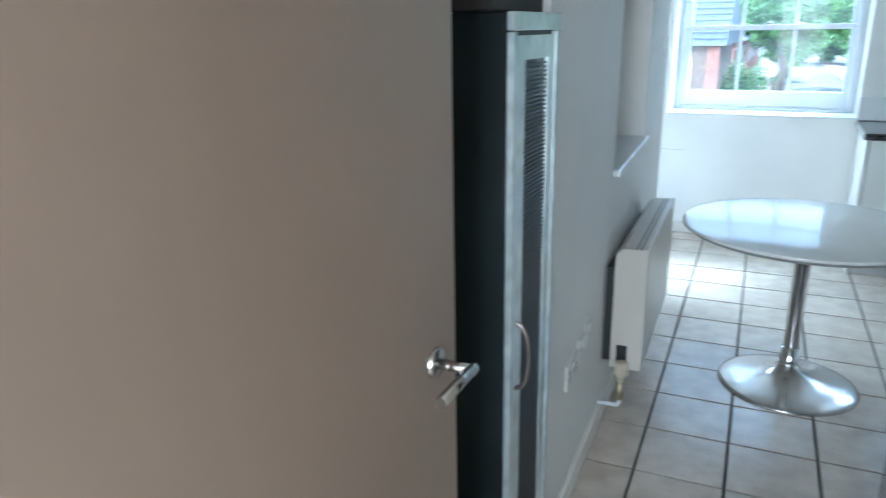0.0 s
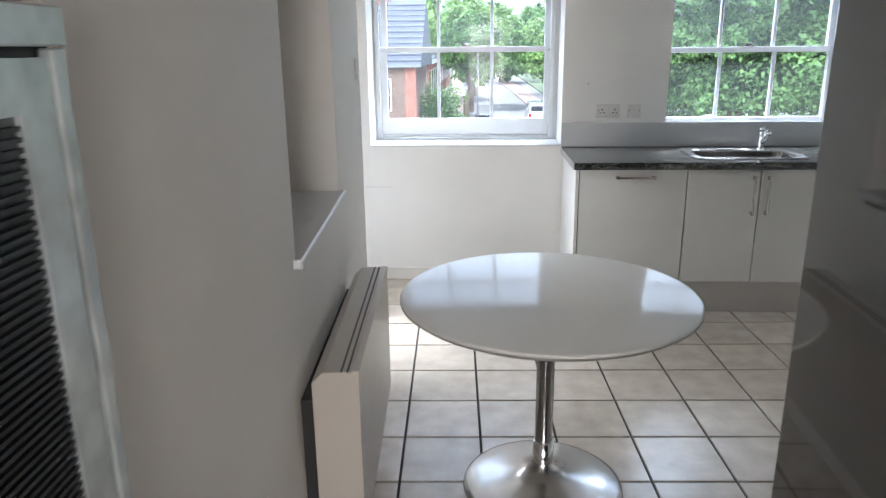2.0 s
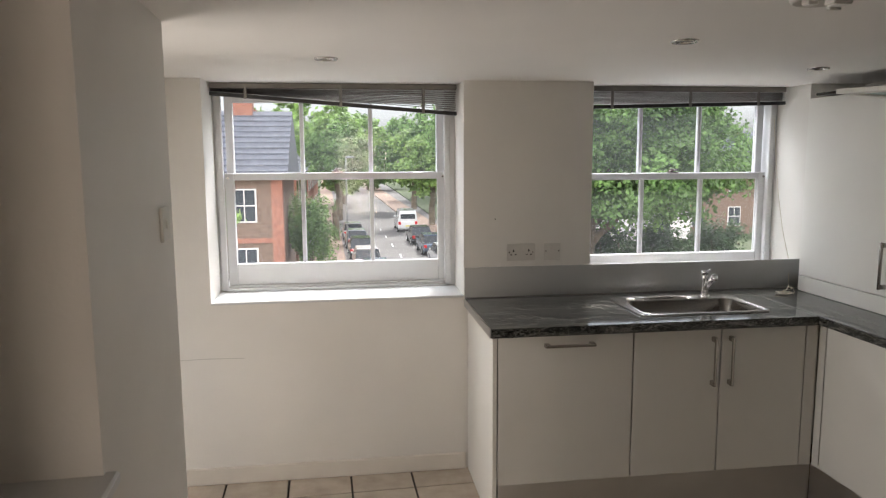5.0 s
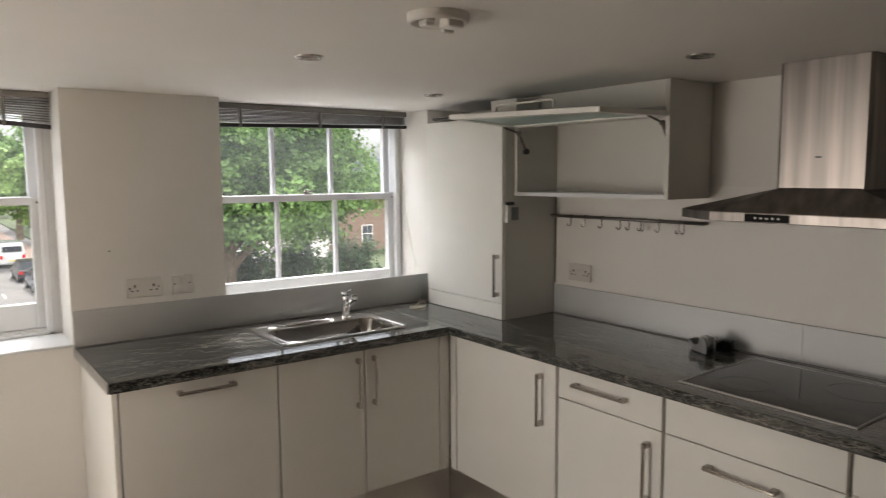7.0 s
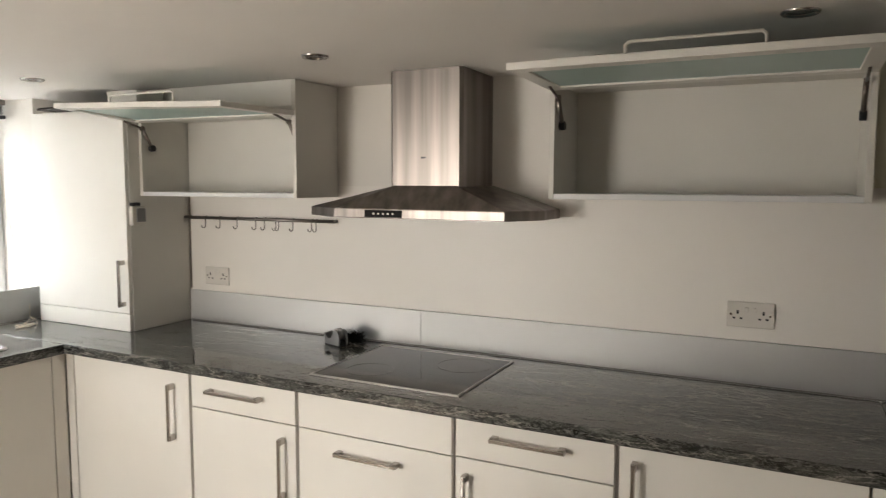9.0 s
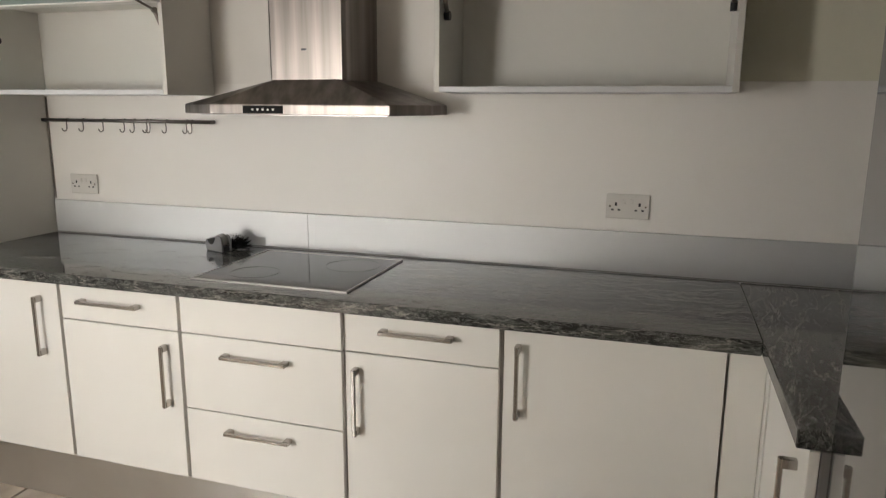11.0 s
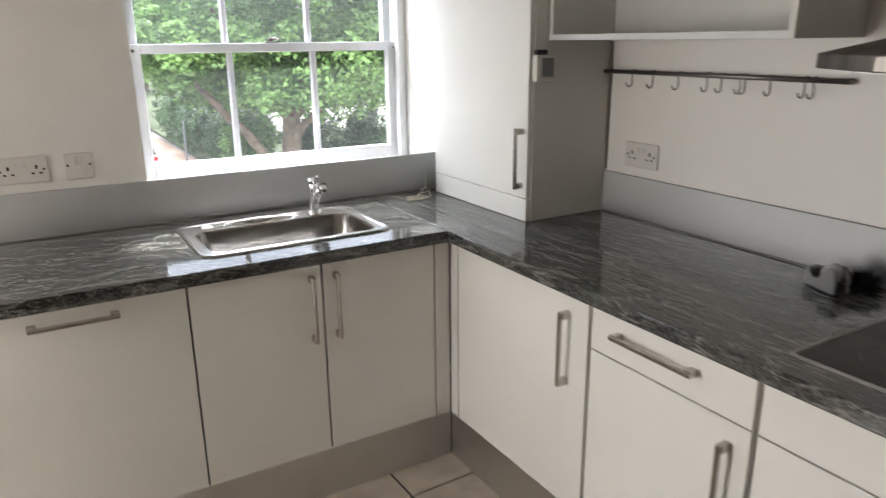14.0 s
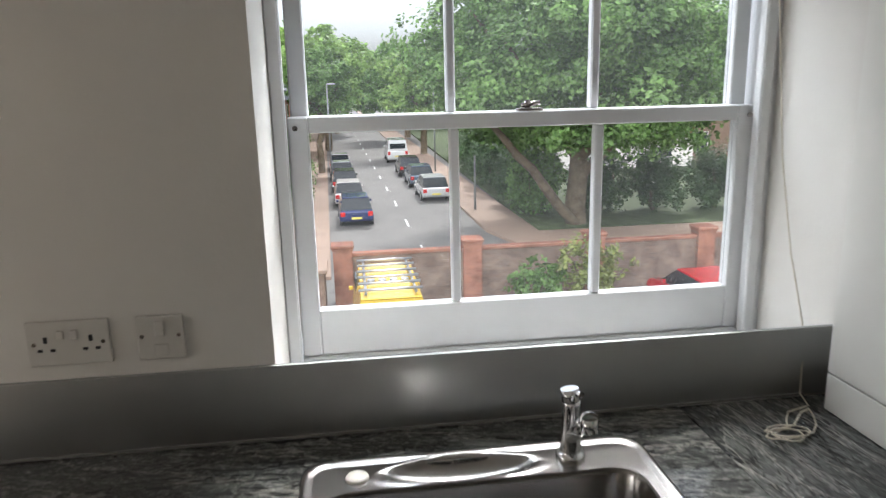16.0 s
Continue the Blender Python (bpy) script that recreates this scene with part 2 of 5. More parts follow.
def brickwork_mat(name, a, b, joint):
    """Coursed brickwork for walls that face along y."""
    m = bpy.data.materials.new(name)
    m.use_nodes = True
    n, l = m.node_tree.nodes, m.node_tree.links
    tc, sw, bk = n.new("ShaderNodeTexCoord"), n.new("ShaderNodeMapping"), n.new("ShaderNodeTexBrick")
    sw.inputs["Rotation"].default_value = (radians(-90), 0, 0)
    l.new(tc.outputs["Object"], sw.inputs[0])
    l.new(sw.outputs[0], bk.inputs["Vector"])
    bk.inputs["Color1"].default_value, bk.inputs["Color2"].default_value, bk.inputs["Mortar"].default_value = (*a, 1), (*b, 1), (*joint, 1)
    bk.inputs["Scale"].default_value, bk.inputs["Mortar Size"].default_value = 1.0, 0.009
    bk.inputs["Brick Width"].default_value, bk.inputs["Row Height"].default_value = 0.225, 0.075
    soot = n.new("ShaderNodeTexNoise")
    soot.inputs["Scale"].default_value, soot.inputs["Detail"].default_value = 1.6, 8
    l.new(tc.outputs["Object"], soot.inputs["Vector"])
    mul, rng = n.new("ShaderNodeMixRGB"), n.new("ShaderNodeValToRGB")
    rng.color_ramp.elements[0].position, rng.color_ramp.elements[0].color = 0.35, (0.55, 0.52, 0.50, 1)
    rng.color_ramp.elements[1].position = 0.65
    l.new(soot.outputs[0], rng.inputs[0])
    mul.blend_type = "MULTIPLY"
    mul.inputs[0].default_value = 1.0
    l.new(bk.outputs["Color"], mul.inputs[1])
    l.new(rng.outputs[0], mul.inputs[2])
    l.new(mul.outputs[0], n["Principled BSDF"].inputs["Base Color"])
    n["Principled BSDF"].inputs["Roughness"].default_value = 0.9
    return m


yard_brick = brickwork_mat("old_brown_yard_brick", (0.25, 0.17, 0.13), (0.16, 0.115, 0.095), (0.24, 0.21, 0.18))
pier_brick = brickwork_mat("red_pier_brick", (0.36, 0.145, 0.09), (0.28, 0.11, 0.075), (0.26, 0.19, 0.15))
brick_red = mat("red_brick", (0.36, 0.16, 0.11), 0.85, var=0.15, scale=5)
slate = mat("slate_roof", (0.13, 0.14, 0.17), 0.6, var=0.15, scale=3)
tile_orange = mat("clay_roof_tiles", (0.42, 0.19, 0.11), 0.8, var=0.15, scale=3)
render_white = mat("white_render", (0.68, 0.66, 0.62), 0.7, var=0.05)
house_glass = mat("house_window_glass", (0.05, 0.06, 0.07), 0.08, var=0.1)
bark = mat("plane_bark", (0.20, 0.16, 0.11), 0.9, var=0.25, scale=2, bump=0.5, bscale=8)


def leaf_mat(name, a, b):
    m = mat(name, a, 0.55, var=0.2, scale=0.5, dark=b, lo=0.35, hi=0.65)
    n, l = m.node_tree.nodes, m.node_tree.links
    g = n.new("ShaderNodeNewGeometry")
    hs = n.new("ShaderNodeHueSaturation")
    mr = n.new("ShaderNodeMapRange")
    mr.inputs[3].default_value, mr.inputs[4].default_value = 0.55, 1.6
    l.new(g.outputs["Random Per Island"], mr.inputs[0])
    l.new(mr.outputs[0], hs.inputs["Value"])
    l.new(n["Color Ramp"].outputs[0], hs.inputs["Color"])
    l.new(hs.outputs[0], n["Principled BSDF"].inputs["Base Color"])
    tr, mx = n.new("ShaderNodeBsdfTranslucent"), n.new("ShaderNodeMixShader")
    mx.inputs[0].default_value = 0.4
    l.new(hs.outputs[0], tr.inputs["Color"])
    l.new(n["Principled BSDF"].outputs[0], mx.inputs[1])
    l.new(tr.outputs[0], mx.inputs[2])
    l.new(mx.outputs[0], n["Material Output"].inputs["Surface"])
    return m


leaf_plane = leaf_mat("plane_tree_leaves", (0.18, 0.31, 0.09), (0.09, 0.162, 0.05))
leaf_light = leaf_mat("light_green_leaves", (0.26, 0.39, 0.115), (0.15, 0.25, 0.07))
leaf_dark = leaf_mat("dark_hedge_leaves", (0.08, 0.14, 0.055), (0.045, 0.085, 0.035))
leaf_yellow = leaf_mat("yellow_green_shrub_leaves", (0.30, 0.33, 0.12), (0.18, 0.22, 0.07))


# ---- builders ----
def box(bm, x0, x1, y0, y1, z0, z1, bevel=0.0, seg=1):
    v = [bm.verts.new(p) for p in ((x0, y0, z0), (x1, y0, z0), (x1, y1, z0), (x0, y1, z0), (x0, y0, z1), (x1, y0, z1), (x1, y1, z1), (x0, y1, z1))]
    f = [bm.faces.new([v[i] for i in q]) for q in ((3, 2, 1, 0), (4, 5, 6, 7), (0, 1, 5, 4), (1, 2, 6, 5), (2, 3, 7, 6), (3, 0, 4, 7))]
    if bevel:
        es = list({e for q in f for e in q.edges})
        bmesh.ops.bevel(bm, geom=es, offset=bevel, segments=seg, profile=0.5, affect="EDGES")
    return bm


def B(*a, **k):
    return box(bmesh.new(), *a, **k)


def cyl(bm, a, b, r, n=20, r2=None, caps=True):
    a, b = Vector(a), Vector(b)
    q = (b - a).to_track_quat("Z", "Y").to_matrix()
    r2 = r if r2 is None else r2
    ring = lambda c, rr: [bm.verts.new(c + q @ Vector((rr * math.cos(2 * math.pi * i / n), rr * math.sin(2 * math.pi * i / n), 0))) for i in range(n)]
    u, w = ring(a, r), ring(b, r2)
    for i in range(n):
        bm.faces.new((u[i], u[(i + 1) % n], w[(i + 1) % n], w[i])).smooth = True
    if caps:
        bm.faces.new(u[::-1])
        bm.faces.new(w)
    return bm


def lathe(bm, profile, n=48, c=(0, 0, 0)):
    rings = []
    for r, z in profile:
        if r < 1e-5:
            rings.append([bm.verts.new((c[0], c[1], c[2] + z))])
        else:
            rings.append([bm.verts.new((c[0] + r * math.cos(2 * math.pi * i / n), c[1] + r * math.sin(2 * math.pi * i / n), c[2] + z)) for i in range(n)])
    for a, b in zip(rings, rings[1:]):
        for i in range(n):
            j = (i + 1) % n
            vs = [a[i % len(a)], a[j % len(a)], b[j % len(b)], b[i % len(b)]]
            vs = [v for k, v in enumerate(vs) if v not in vs[:k]]
            if len(vs) > 2:
                bm.faces.new(vs).smooth = True
    bmesh.ops.recalc_face_normals(bm, faces=bm.faces)
    return bm


def prism(bm, pts, z0, z1):
    u, w = [bm.verts.new((x, y, z0)) for x, y in pts], [bm.verts.new((x, y, z1)) for x, y in pts]
    k = len(pts)
    bm.faces.new(u[::-1]), bm.faces.new(w)
    for i in range(k):
        bm.faces.new((u[i], u[(i + 1) % k], w[(i + 1) % k], w[i]))
    bmesh.ops.recalc_face_normals(bm, faces=bm.faces)
    return bm


def ring_slab(bm, outer, inner, z0, z1):
    (a0, a1, b0, b1), (c0, c1, d0, d1) = outer, inner
    o = [(a0, b0), (a1, b0), (a1, b1), (a0, b1)]
    q = [(c0, d0), (c1, d0), (c1, d1), (c0, d1)]
    V = lambda pts, z: [bm.verts.new((x, y, z)) for x, y in pts]
    ob_, ot, ib, it = V(o, z0), V(o, z1), V(q, z0), V(q, z1)
    for i in range(4):
        j = (i + 1) % 4
        for f in ((ot[i], ot[j], it[j], it[i]), (ob_[j], ob_[i], ib[i], ib[j]), (ob_[i], ob_[j], ot[j], ot[i]), (ib[j], ib[i], it[i], it[j])):
            bm.faces.new(f)
    bmesh.ops.recalc_face_normals(bm, faces=bm.faces)
    return bm


def obj(name, bm, material, parent=None, label="", bevel=0.0):
    me = bpy.data.meshes.new(name)
    bm.to_mesh(me)
    bm.free()
    me.materials.append(material)
    o = new(name, me)
    if parent is not None:
        o.parent = parent
    if bevel:
        md = o.modifiers.new("bevel", "BEVEL")
        md.width, md.segments, md.limit_method = bevel, 2, "ANGLE"
    return tagged(o, label)


def part(name, bm, material, parent, label="", bevel=0.0):
    return obj(name, bm, material, parent, label, bevel)


def thing(name, m, label, category, group=""):
    o = new(name)
    o.empty_display_size = 0.1
    o.matrix_world = m
    return tagged(o, label, category, group)


def struct(name, bm, material, label, category, bevel=0.0):
    return tagged(obj(name, bm, material, None, label, bevel), "", category, "", "structure")


def curve_mesh(name, pts, r, material, parent, label="", cyclic=False, res=3):
    cu = bpy.data.curves.new(name, "CURVE")
    cu.dimensions, cu.bevel_depth, cu.bevel_resolution, cu.resolution_u = "3D", r, 2, res
    sp = cu.splines.new("POLY")
    sp.points.add(len(pts) - 1)
    for p, q in zip(sp.points, pts):
        p.co = (*q, 1)
    sp.use_cyclic_u = cyclic
    tmp = bpy.data.objects.new("tmp", cu)
    scene.collection.objects.link(tmp)
    me = bpy.data.meshes.new_from_object(tmp.evaluated_get(bpy.context.evaluated_depsgraph_get()))
    bpy.data.objects.remove(tmp)
    me.name = name
    me.materials.clear()
    me.materials.append(material)
    for f in me.polygons:
        f.use_smooth = True
    o = new(name, me)
    if parent is not None:
        o.parent = parent
    return tagged(o, label)


def ring_wall(axis, a, b, outer, hole):
    """A wall of thickness a to b across one axis, with one opening."""
    bm = bmesh.new()
    (u0, u1, z0, z1), (p0, p1, q0, q1) = outer, hole
    for s, e, lo, hi in ((u0, p0, z0, z1), (p1, u1, z0, z1), (p0, p1, z0, q0), (p0, p1, q1, z1)):
        if axis == "x":
            box(bm, a, b, s, e, lo, hi)
        else:
            box(bm, s, e, a, b, lo, hi)
    return bm


# ---- the rooms: floor, walls, ceiling ----
CEIL = 1.967
floor = struct("floor", B(-1.35, 2.85, -1.3, 5.62, -0.2, -0.008), grout_dark, "dark grout bed under cream floor tiles", "floor")
ceiling = struct("ceiling", B(-1.35, 2.98, -1.45, 6.05, CEIL, CEIL + 0.15), ceiling_paint, "plain off-white painted plaster ceiling", "ceiling")

W1, W2 = (-0.557, 0.672), (1.328, 2.502)
SILL = 0.9
bm = bmesh.new()
for x0, x1, z0, z1 in ((-1.35, W1[0], -0.2, CEIL), (W1[0], W1[1], -0.2, SILL), (W1[1], W2[0], -0.2, CEIL), (W2[0], W2[1], -0.2, SILL), (W2[1], 2.98, -0.2, CEIL)):
    box(bm, x0, x1, 5.605, 6.05, z0, z1)
wall_north = struct("wall_north", bm, wall_paint, "warm white painted plaster wall with two window recesses", "wall")
struct("wall_east", B(2.808, 2.98, -1.3, 5.605, -0.2, CEIL), wall_paint, "warm white painted wall behind the cooking counter", "wall")
struct("wall_east_upper", B(2.800, 2.8075, 1.0, 2.085, 1.552, CEIL - 0.002), upper_paint, "pale cream painted strip of wall above the panel", "wall")
bm = bmesh.new()
LX = -0.33
box(bm, -0.78, LX - 0.30, 1.20, 1.73, -0.2, CEIL)
box(bm, -0.78, LX, 1.73, 2.715, -0.2, CEIL)
box(bm, -0.78, LX, 2.715, 3.455, -0.2, 0.992)
box(bm, -0.78, LX - 0.19, 2.715, 3.455, 0.992, CEIL)
box(bm, -0.78, LX, 3.455, 4.2, -0.2, CEIL)
struct("wall_west", bm, wall_paint, "warm white plaster wall with a tall shallow niche", "wall")
# unseen bay wall; its opening is added to let light in
struct("wall_west_far", ring_wall("x", -1.35, -1.20, (4.2, 5.605, -0.2, CEIL), (4.45, 5.05, 0.52, 1.9)), wall_paint, "warm white plaster wall beside the window recess", "wall")
struct("wall_return", B(-1.35, -0.70, 4.05, 4.2, -0.2, CEIL), wall_paint, "short plaster return wall", "wall")
struct("wall_hall_west", B(-1.25, -1.10, -1.3, 1.2, -0.2, CEIL), wall_paint, "plain plaster hall wall", "wall")
struct("wall_hall_door", B(-1.10, -0.217, 0.11, 0.26, -0.2, CEIL), wall_paint, "plain plaster wall at the door hinges", "wall")
struct("wall_hall_return", B(-1.10, -0.70, 1.2, 1.35, -0.2, CEIL), wall_paint, "plain plaster hall wall end", "wall")
# no window is known here; the opening is added for light
struct("wall_hall_end", ring_wall("y", -1.45, -1.3, (-1.25, 2.98, -0.2, CEIL), (-0.47, 0.67, 0.68, 1.92)), wall_paint, "plain plaster wall closing the hall", "wall")
struct("wall_hall_east", B(0.574, 0.86, -1.3, 1.2625, -0.2, CEIL), wall_paint, "plain plaster hall wall beside the doorway", "wall")
struct("wall_south", B(0.86, 2.808, 1.12, 1.26, -0.2, CEIL), wall_paint, "plain plaster wall behind the refrigerator", "wall")
struct("door_frame_strip", B(0.566, 0.64, 1.2635, 1.312, 0, CEIL), wood_strip, "varnished pine edging strip of the doorway", "trim", 0.003)
bm = bmesh.new()
box(bm, -1.20, 0.68, 5.588, 5.605, 0, 0.085, 0.004)
struct("baseboard", bm, skirting_paint, "low cream painted skirting under the window", "baseboard")
struct("baseboard_west", B(LX, LX + 0.016, 1.80, 4.2, 0, 0.085, 0.004), skirting_paint, "low cream painted skirting along the wall", "baseboard")
struct("niche_sill", B(LX - 0.19, LX + 0.024, 2.685, 3.475, 0.992, 1.018, 0.005), gloss_white, "white painted wooden shelf sill of the niche", "sill")
for nm, (xa, xb) in (("window_board_1", W1), ("window_board_2", W2)):
    struct(nm, B(xa, xb, 5.60, 5.90, SILL, SILL + 0.012, 0.003), gloss_white, "white painted inner window board", "sill")

# wall panel and splash strips
struct("wall_panel_east", B(2.801, 2.807, 1.27, 4.905, 1.046, 1.55), panel_white, "smooth white laminate wall panel behind the counter", "panel")
splash = thing("steel_splashback", pose(0, 0, 0.897), "low brushed stainless steel splashback strip on the wall", "splashback")
part("strip", B(0.675, 2.502, 5.594, 5.604, 0, 0.153), steel_sheet, splash)
part("seal", B(0.675, 2.44, 5.5905, 5.5937, -0.0015, 0.0035), edge_grey, splash, "thin dark sealant line")
splash_e = thing("steel_splashback", pose(0, 0, 0.897), "low brushed stainless steel splashback behind the hob, in two lengths", "splashback")
part("strip", B(2.792, 2.807, 3.6245, 4.902, 0, 0.146), steel_sheet, splash_e)
part("strip", B(2.792, 2.807, 1.27, 3.6225, 0, 0.146), steel_sheet, splash_e)
part("seal", B(2.7885, 2.7917, 1.31, 4.90, -0.0015, 0.0035), edge_grey, splash_e, "thin dark sealant line")


# ---- windows ----
def sash(win, name, x0, x1, y0, y1, z0, z1, bottom, top, stile, gx):
    bm = bmesh.new()
    box(bm, x0, x0 + stile, y0, y1, z0, z1, 0.003)
    box(bm, x1 - stile, x1, y0, y1, z0, z1, 0.003)
    box(bm, x0 + stile, x1 - stile, y0 + 0.001, y1 - 0.001, z0, z0 + bottom, 0.003)
    box(bm, x0 + stile, x1 - stile, y0 + 0.001, y1 - 0.001, z1 - top, z1, 0.003)
    s = part(name, bm, gloss_white, win)
    a, b = x0 + stile, x1 - stile
    bounds = [a, *gx, b]
    for g in gx:
        bm = bmesh.new()
        box(bm, g - 0.011, g + 0.011, y0 + 0.004, y1 - 0.004, z0 + bottom, z1 - top, 0.004)
        part("glazing_bar", bm, gloss_white, s)
    for p, q in zip(bounds, bounds[1:]):
        o = part("pane", B(p + 0.001, q - 0.001, (y0 + y1) / 2 - 0.0015, (y0 + y1) / 2 + 0.0015, z0 + bottom, z1 - top), pane_glass, s)
        o.visible_shadow = False
    return s


def window(n, xa, xb, g0, g1, m1, m2, rail, label):
    win = tagged(new("window_%d" % n), label, "window", "sash windows", "structure")
    win.matrix_world = pose(0, 0, 0)
    bm = bmesh.new()
    lo, hi = SILL + 0.012, CEIL
    fl, fr = g0 - 0.075, g1 + 0.062
    for p, q in ((xa, fl), (fr, xb)):
        box(bm, p, q, 5.885, 6.03, lo, hi)
    for p, q in ((fl, fl + 0.03), (fr - 0.03, fr)):
        box(bm, p, q, 5.872, 5.905, lo, hi, 0.004)
    box(bm, fl, fr, 5.885, 6.05, hi - 0.05, hi - 0.001)
    box(bm, fl, fr, 5.895, 6.05, lo, lo + 0.028, 0.004)
    part("window_frame", bm, gloss_white, win)
    part("staff_bead", B(fl, fr, 5.872, 5.893, lo, lo + 0.016, 0.004), gloss_white, win)
    low = sash(win, "lower_sash", g0 - 0.045, g1 + 0.045, 5.91, 5.948, lo + 0.028, rail + 0.018, 1.052 - lo - 0.028, 0.036, 0.045, (m1, m2))
    up = sash(win, "upper_sash", g0 - 0.04, g1 + 0.04, 5.953, 5.99, rail - 0.018, hi - 0.04, 0.036, 0.045, 0.04, (m1, m2))
    c = (g0 + g1) / 2
    bm = bmesh.new()
    box(bm, c - 0.03, c + 0.03, 5.915, 5.945, rail + 0.018, rail + 0.024, 0.002)
    cyl(bm, (c - 0.02, 5.93, rail + 0.03), (c + 0.024, 5.925, rail + 0.036), 0.006, 10)
    cyl(bm, (c - 0.004, 5.93, rail + 0.02), (c - 0.004, 5.93, rail + 0.042), 0.008, 10)
    part("sash_fastener", bm, handle_steel, win, "dull metal sash fastener")
    for x in (g0 - 0.028, g1 + 0.028):
        bm = bmesh.new()
        cyl(bm, (x, 5.911, rail - 0.006), (x, 5.902, rail - 0.006), 0.006, 10)
        part("sash_stop", bm, handle_steel, win)
    return win


window(1, *W1, -0.472, 0.582, -0.125, 0.232, 1.504, "white painted timber sash window with six panes and raised blind")
window(2, *W2, 1.403, 2.425, 1.733, 2.081, 1.486, "white painted timber sash window above the sink")


def blind(xa, xb, y, zl, zr, top):
    b = thing("venetian_blind", pose((xa + xb) / 2, y, top), "grey metal venetian blind drawn up crookedly at the window head", "blind")
    h = (xb - xa) / 2
    part("head_rail", B(-h, h, -0.018, 0.018, -0.026, 0.0, 0.002), blind_grey, b)
    k = 9
    for i in range(k):
        f = (i + 1) / (k + 1)
        bm = bmesh.new()
        a, c = -0.028 + (zl - top + 0.028 + 0.02) * f, -0.028 + (zr - top + 0.028 + 0.02) * f
        v = [bm.verts.new(p) for p in ((-h, -0.015, a), (h, -0.015, c), (h, 0.0, c + 0.003), (-h, 0.0, a + 0.003), (h, 0.015, c), (-h, 0.015, a))]
        bm.faces.new((v[0], v[1], v[2], v[3])), bm.faces.new((v[3], v[2], v[4], v[5]))
        bmesh.ops.solidify(bm, geom=bm.faces[:], thickness=0.0008)
        part("slat", bm, blind_grey, b)
    bm = bmesh.new()
    v = []
    for x, z in ((-h, zl - top), (h, zr - top)):
        for dy, dz in ((-0.016, 0), (0.016, 0), (0.016, 0.018), (-0.016, 0.018)):
            v.append(bm.verts.new((x, dy, z + dz)))
    for q in ((0, 1, 5, 4), (1, 2, 6, 5), (2, 3, 7, 6), (3, 0, 4, 7), (3, 2, 1, 0), (4, 5, 6, 7)):
        bm.faces.new([v[i] for i in q])
    bmesh.ops.recalc_face_normals(bm, faces=bm.faces)
    part("bottom_rail", bm, dark_plastic, b, "dark bottom rail")
    for f in (0.14, 0.52, 0.86):
        x = -h + 2 * h * f
        z = zl - top + (zr - zl) * f
        part("clip", B(x - 0.007, x + 0.007, -0.02, -0.014, z - 0.004, -0.004, 0.001), blind_grey, b)
    return b


blind(W1[0] + 0.006, W1[1] - 0.006, 5.80, 1.905, 1.81, CEIL - 0.002)
blind(W2[0] + 0.006, W2[1] - 0.02, 5.80, 1.845, 1.872, CEIL - 0.002)

# ---- base units ----
FX, FY = 2.184, 4.992          # front planes of the two runs
ZB, ZT = 0.19, 0.853


def bar_handle(parent, x, z, length, upright):
    """A square bar on two posts, standing 32 mm off the front."""
    bm = bmesh.new()
    h = length / 2
    if upright:
        box(bm, x - 0.006, x + 0.006, -0.036, -0.025, z - h, z + h, 0.002)
        for s in (-1, 1):
            box(bm, x - 0.008, x + 0.008, -0.03, 0.0, z + s * (h - 0.011) - 0.011, z + s * (h - 0.011) + 0.011, 0.002)
    else:
        box(bm, x - h, x + h, -0.036, -0.025, z - 0.006, z + 0.006, 0.002)
        for s in (-1, 1):
            box(bm, x + s * (h - 0.011) - 0.011, x + s * (h - 0.011) + 0.011, -0.03, 0.0, z - 0.008, z + 0.008, 0.002)
    return part("handle", bm, handle_steel, parent, "satin nickel bar handle")


def front(unit, name, x0, x1, z0, z1, handle=None, gap=0.0032, w=0):
    a, b = gap if x0 == 0 else 0.0032, gap if x1 == w else 0.0032
    f = part(name, B(x0 + a, x1 - b, 0, 0.019, z0 + 0.0022, z1 - 0.0022, 0.0012), front_cream, unit)
    if handle:
        hx, hz, length, up = handle
        bar_handle(f, hx, hz, length, up)
    return f


def base_unit(name, m, w, label, category, fronts, depth=0.56, gap=0.0032, edging=None):
    u = thing(name, m, label, category, "base units under the worktop")
    bm = bmesh.new()
    for x0, x1 in ((0.0005, 0.018), (w - 0.018, w - 0.0005)):
        box(bm, x0, x1, 0.021, depth, ZB, ZT)
    box(bm, 0.018, w - 0.018, 0.021, depth, ZB, ZB + 0.018)
    box(bm, 0.018, w - 0.018, depth - 0.01, depth, ZB + 0.018, ZT)
    part("carcass", bm, edging or edge_grey, u)
    for f in fronts:
        front(u, *f, *([None] * (6 - len(f))), gap, w)
    for x in (0.06, w - 0.06):
        for y in (0.1, depth - 0.08):
            part("foot", cyl(bmesh.new(), (x, y, 0), (x, y, ZB), 0.018, 12), dark_plastic, u)
    return u


HZ = 0.22
base_unit("dishwasher", pose(0.712, FY, 0), 0.6, "built-in dishwasher behind an off-white panel door with bar handle", "dishwasher",
          [("door", 0, 0.6, ZB, ZT, (0.31, 0.808, HZ, False))])
base_unit("sink_cabinet", pose(1.312, FY, 0), 0.81, "off-white two-door base cabinet under the sink", "cabinet",
          [("door", 0, 0.404, ZB, ZT, (0.365, 0.705, HZ, True)), ("door", 0.404, 0.81, ZB, ZT, (0.446, 0.705, HZ, True))])
R = lambda y: pose(FX, y, 0, 0, 0, -90)
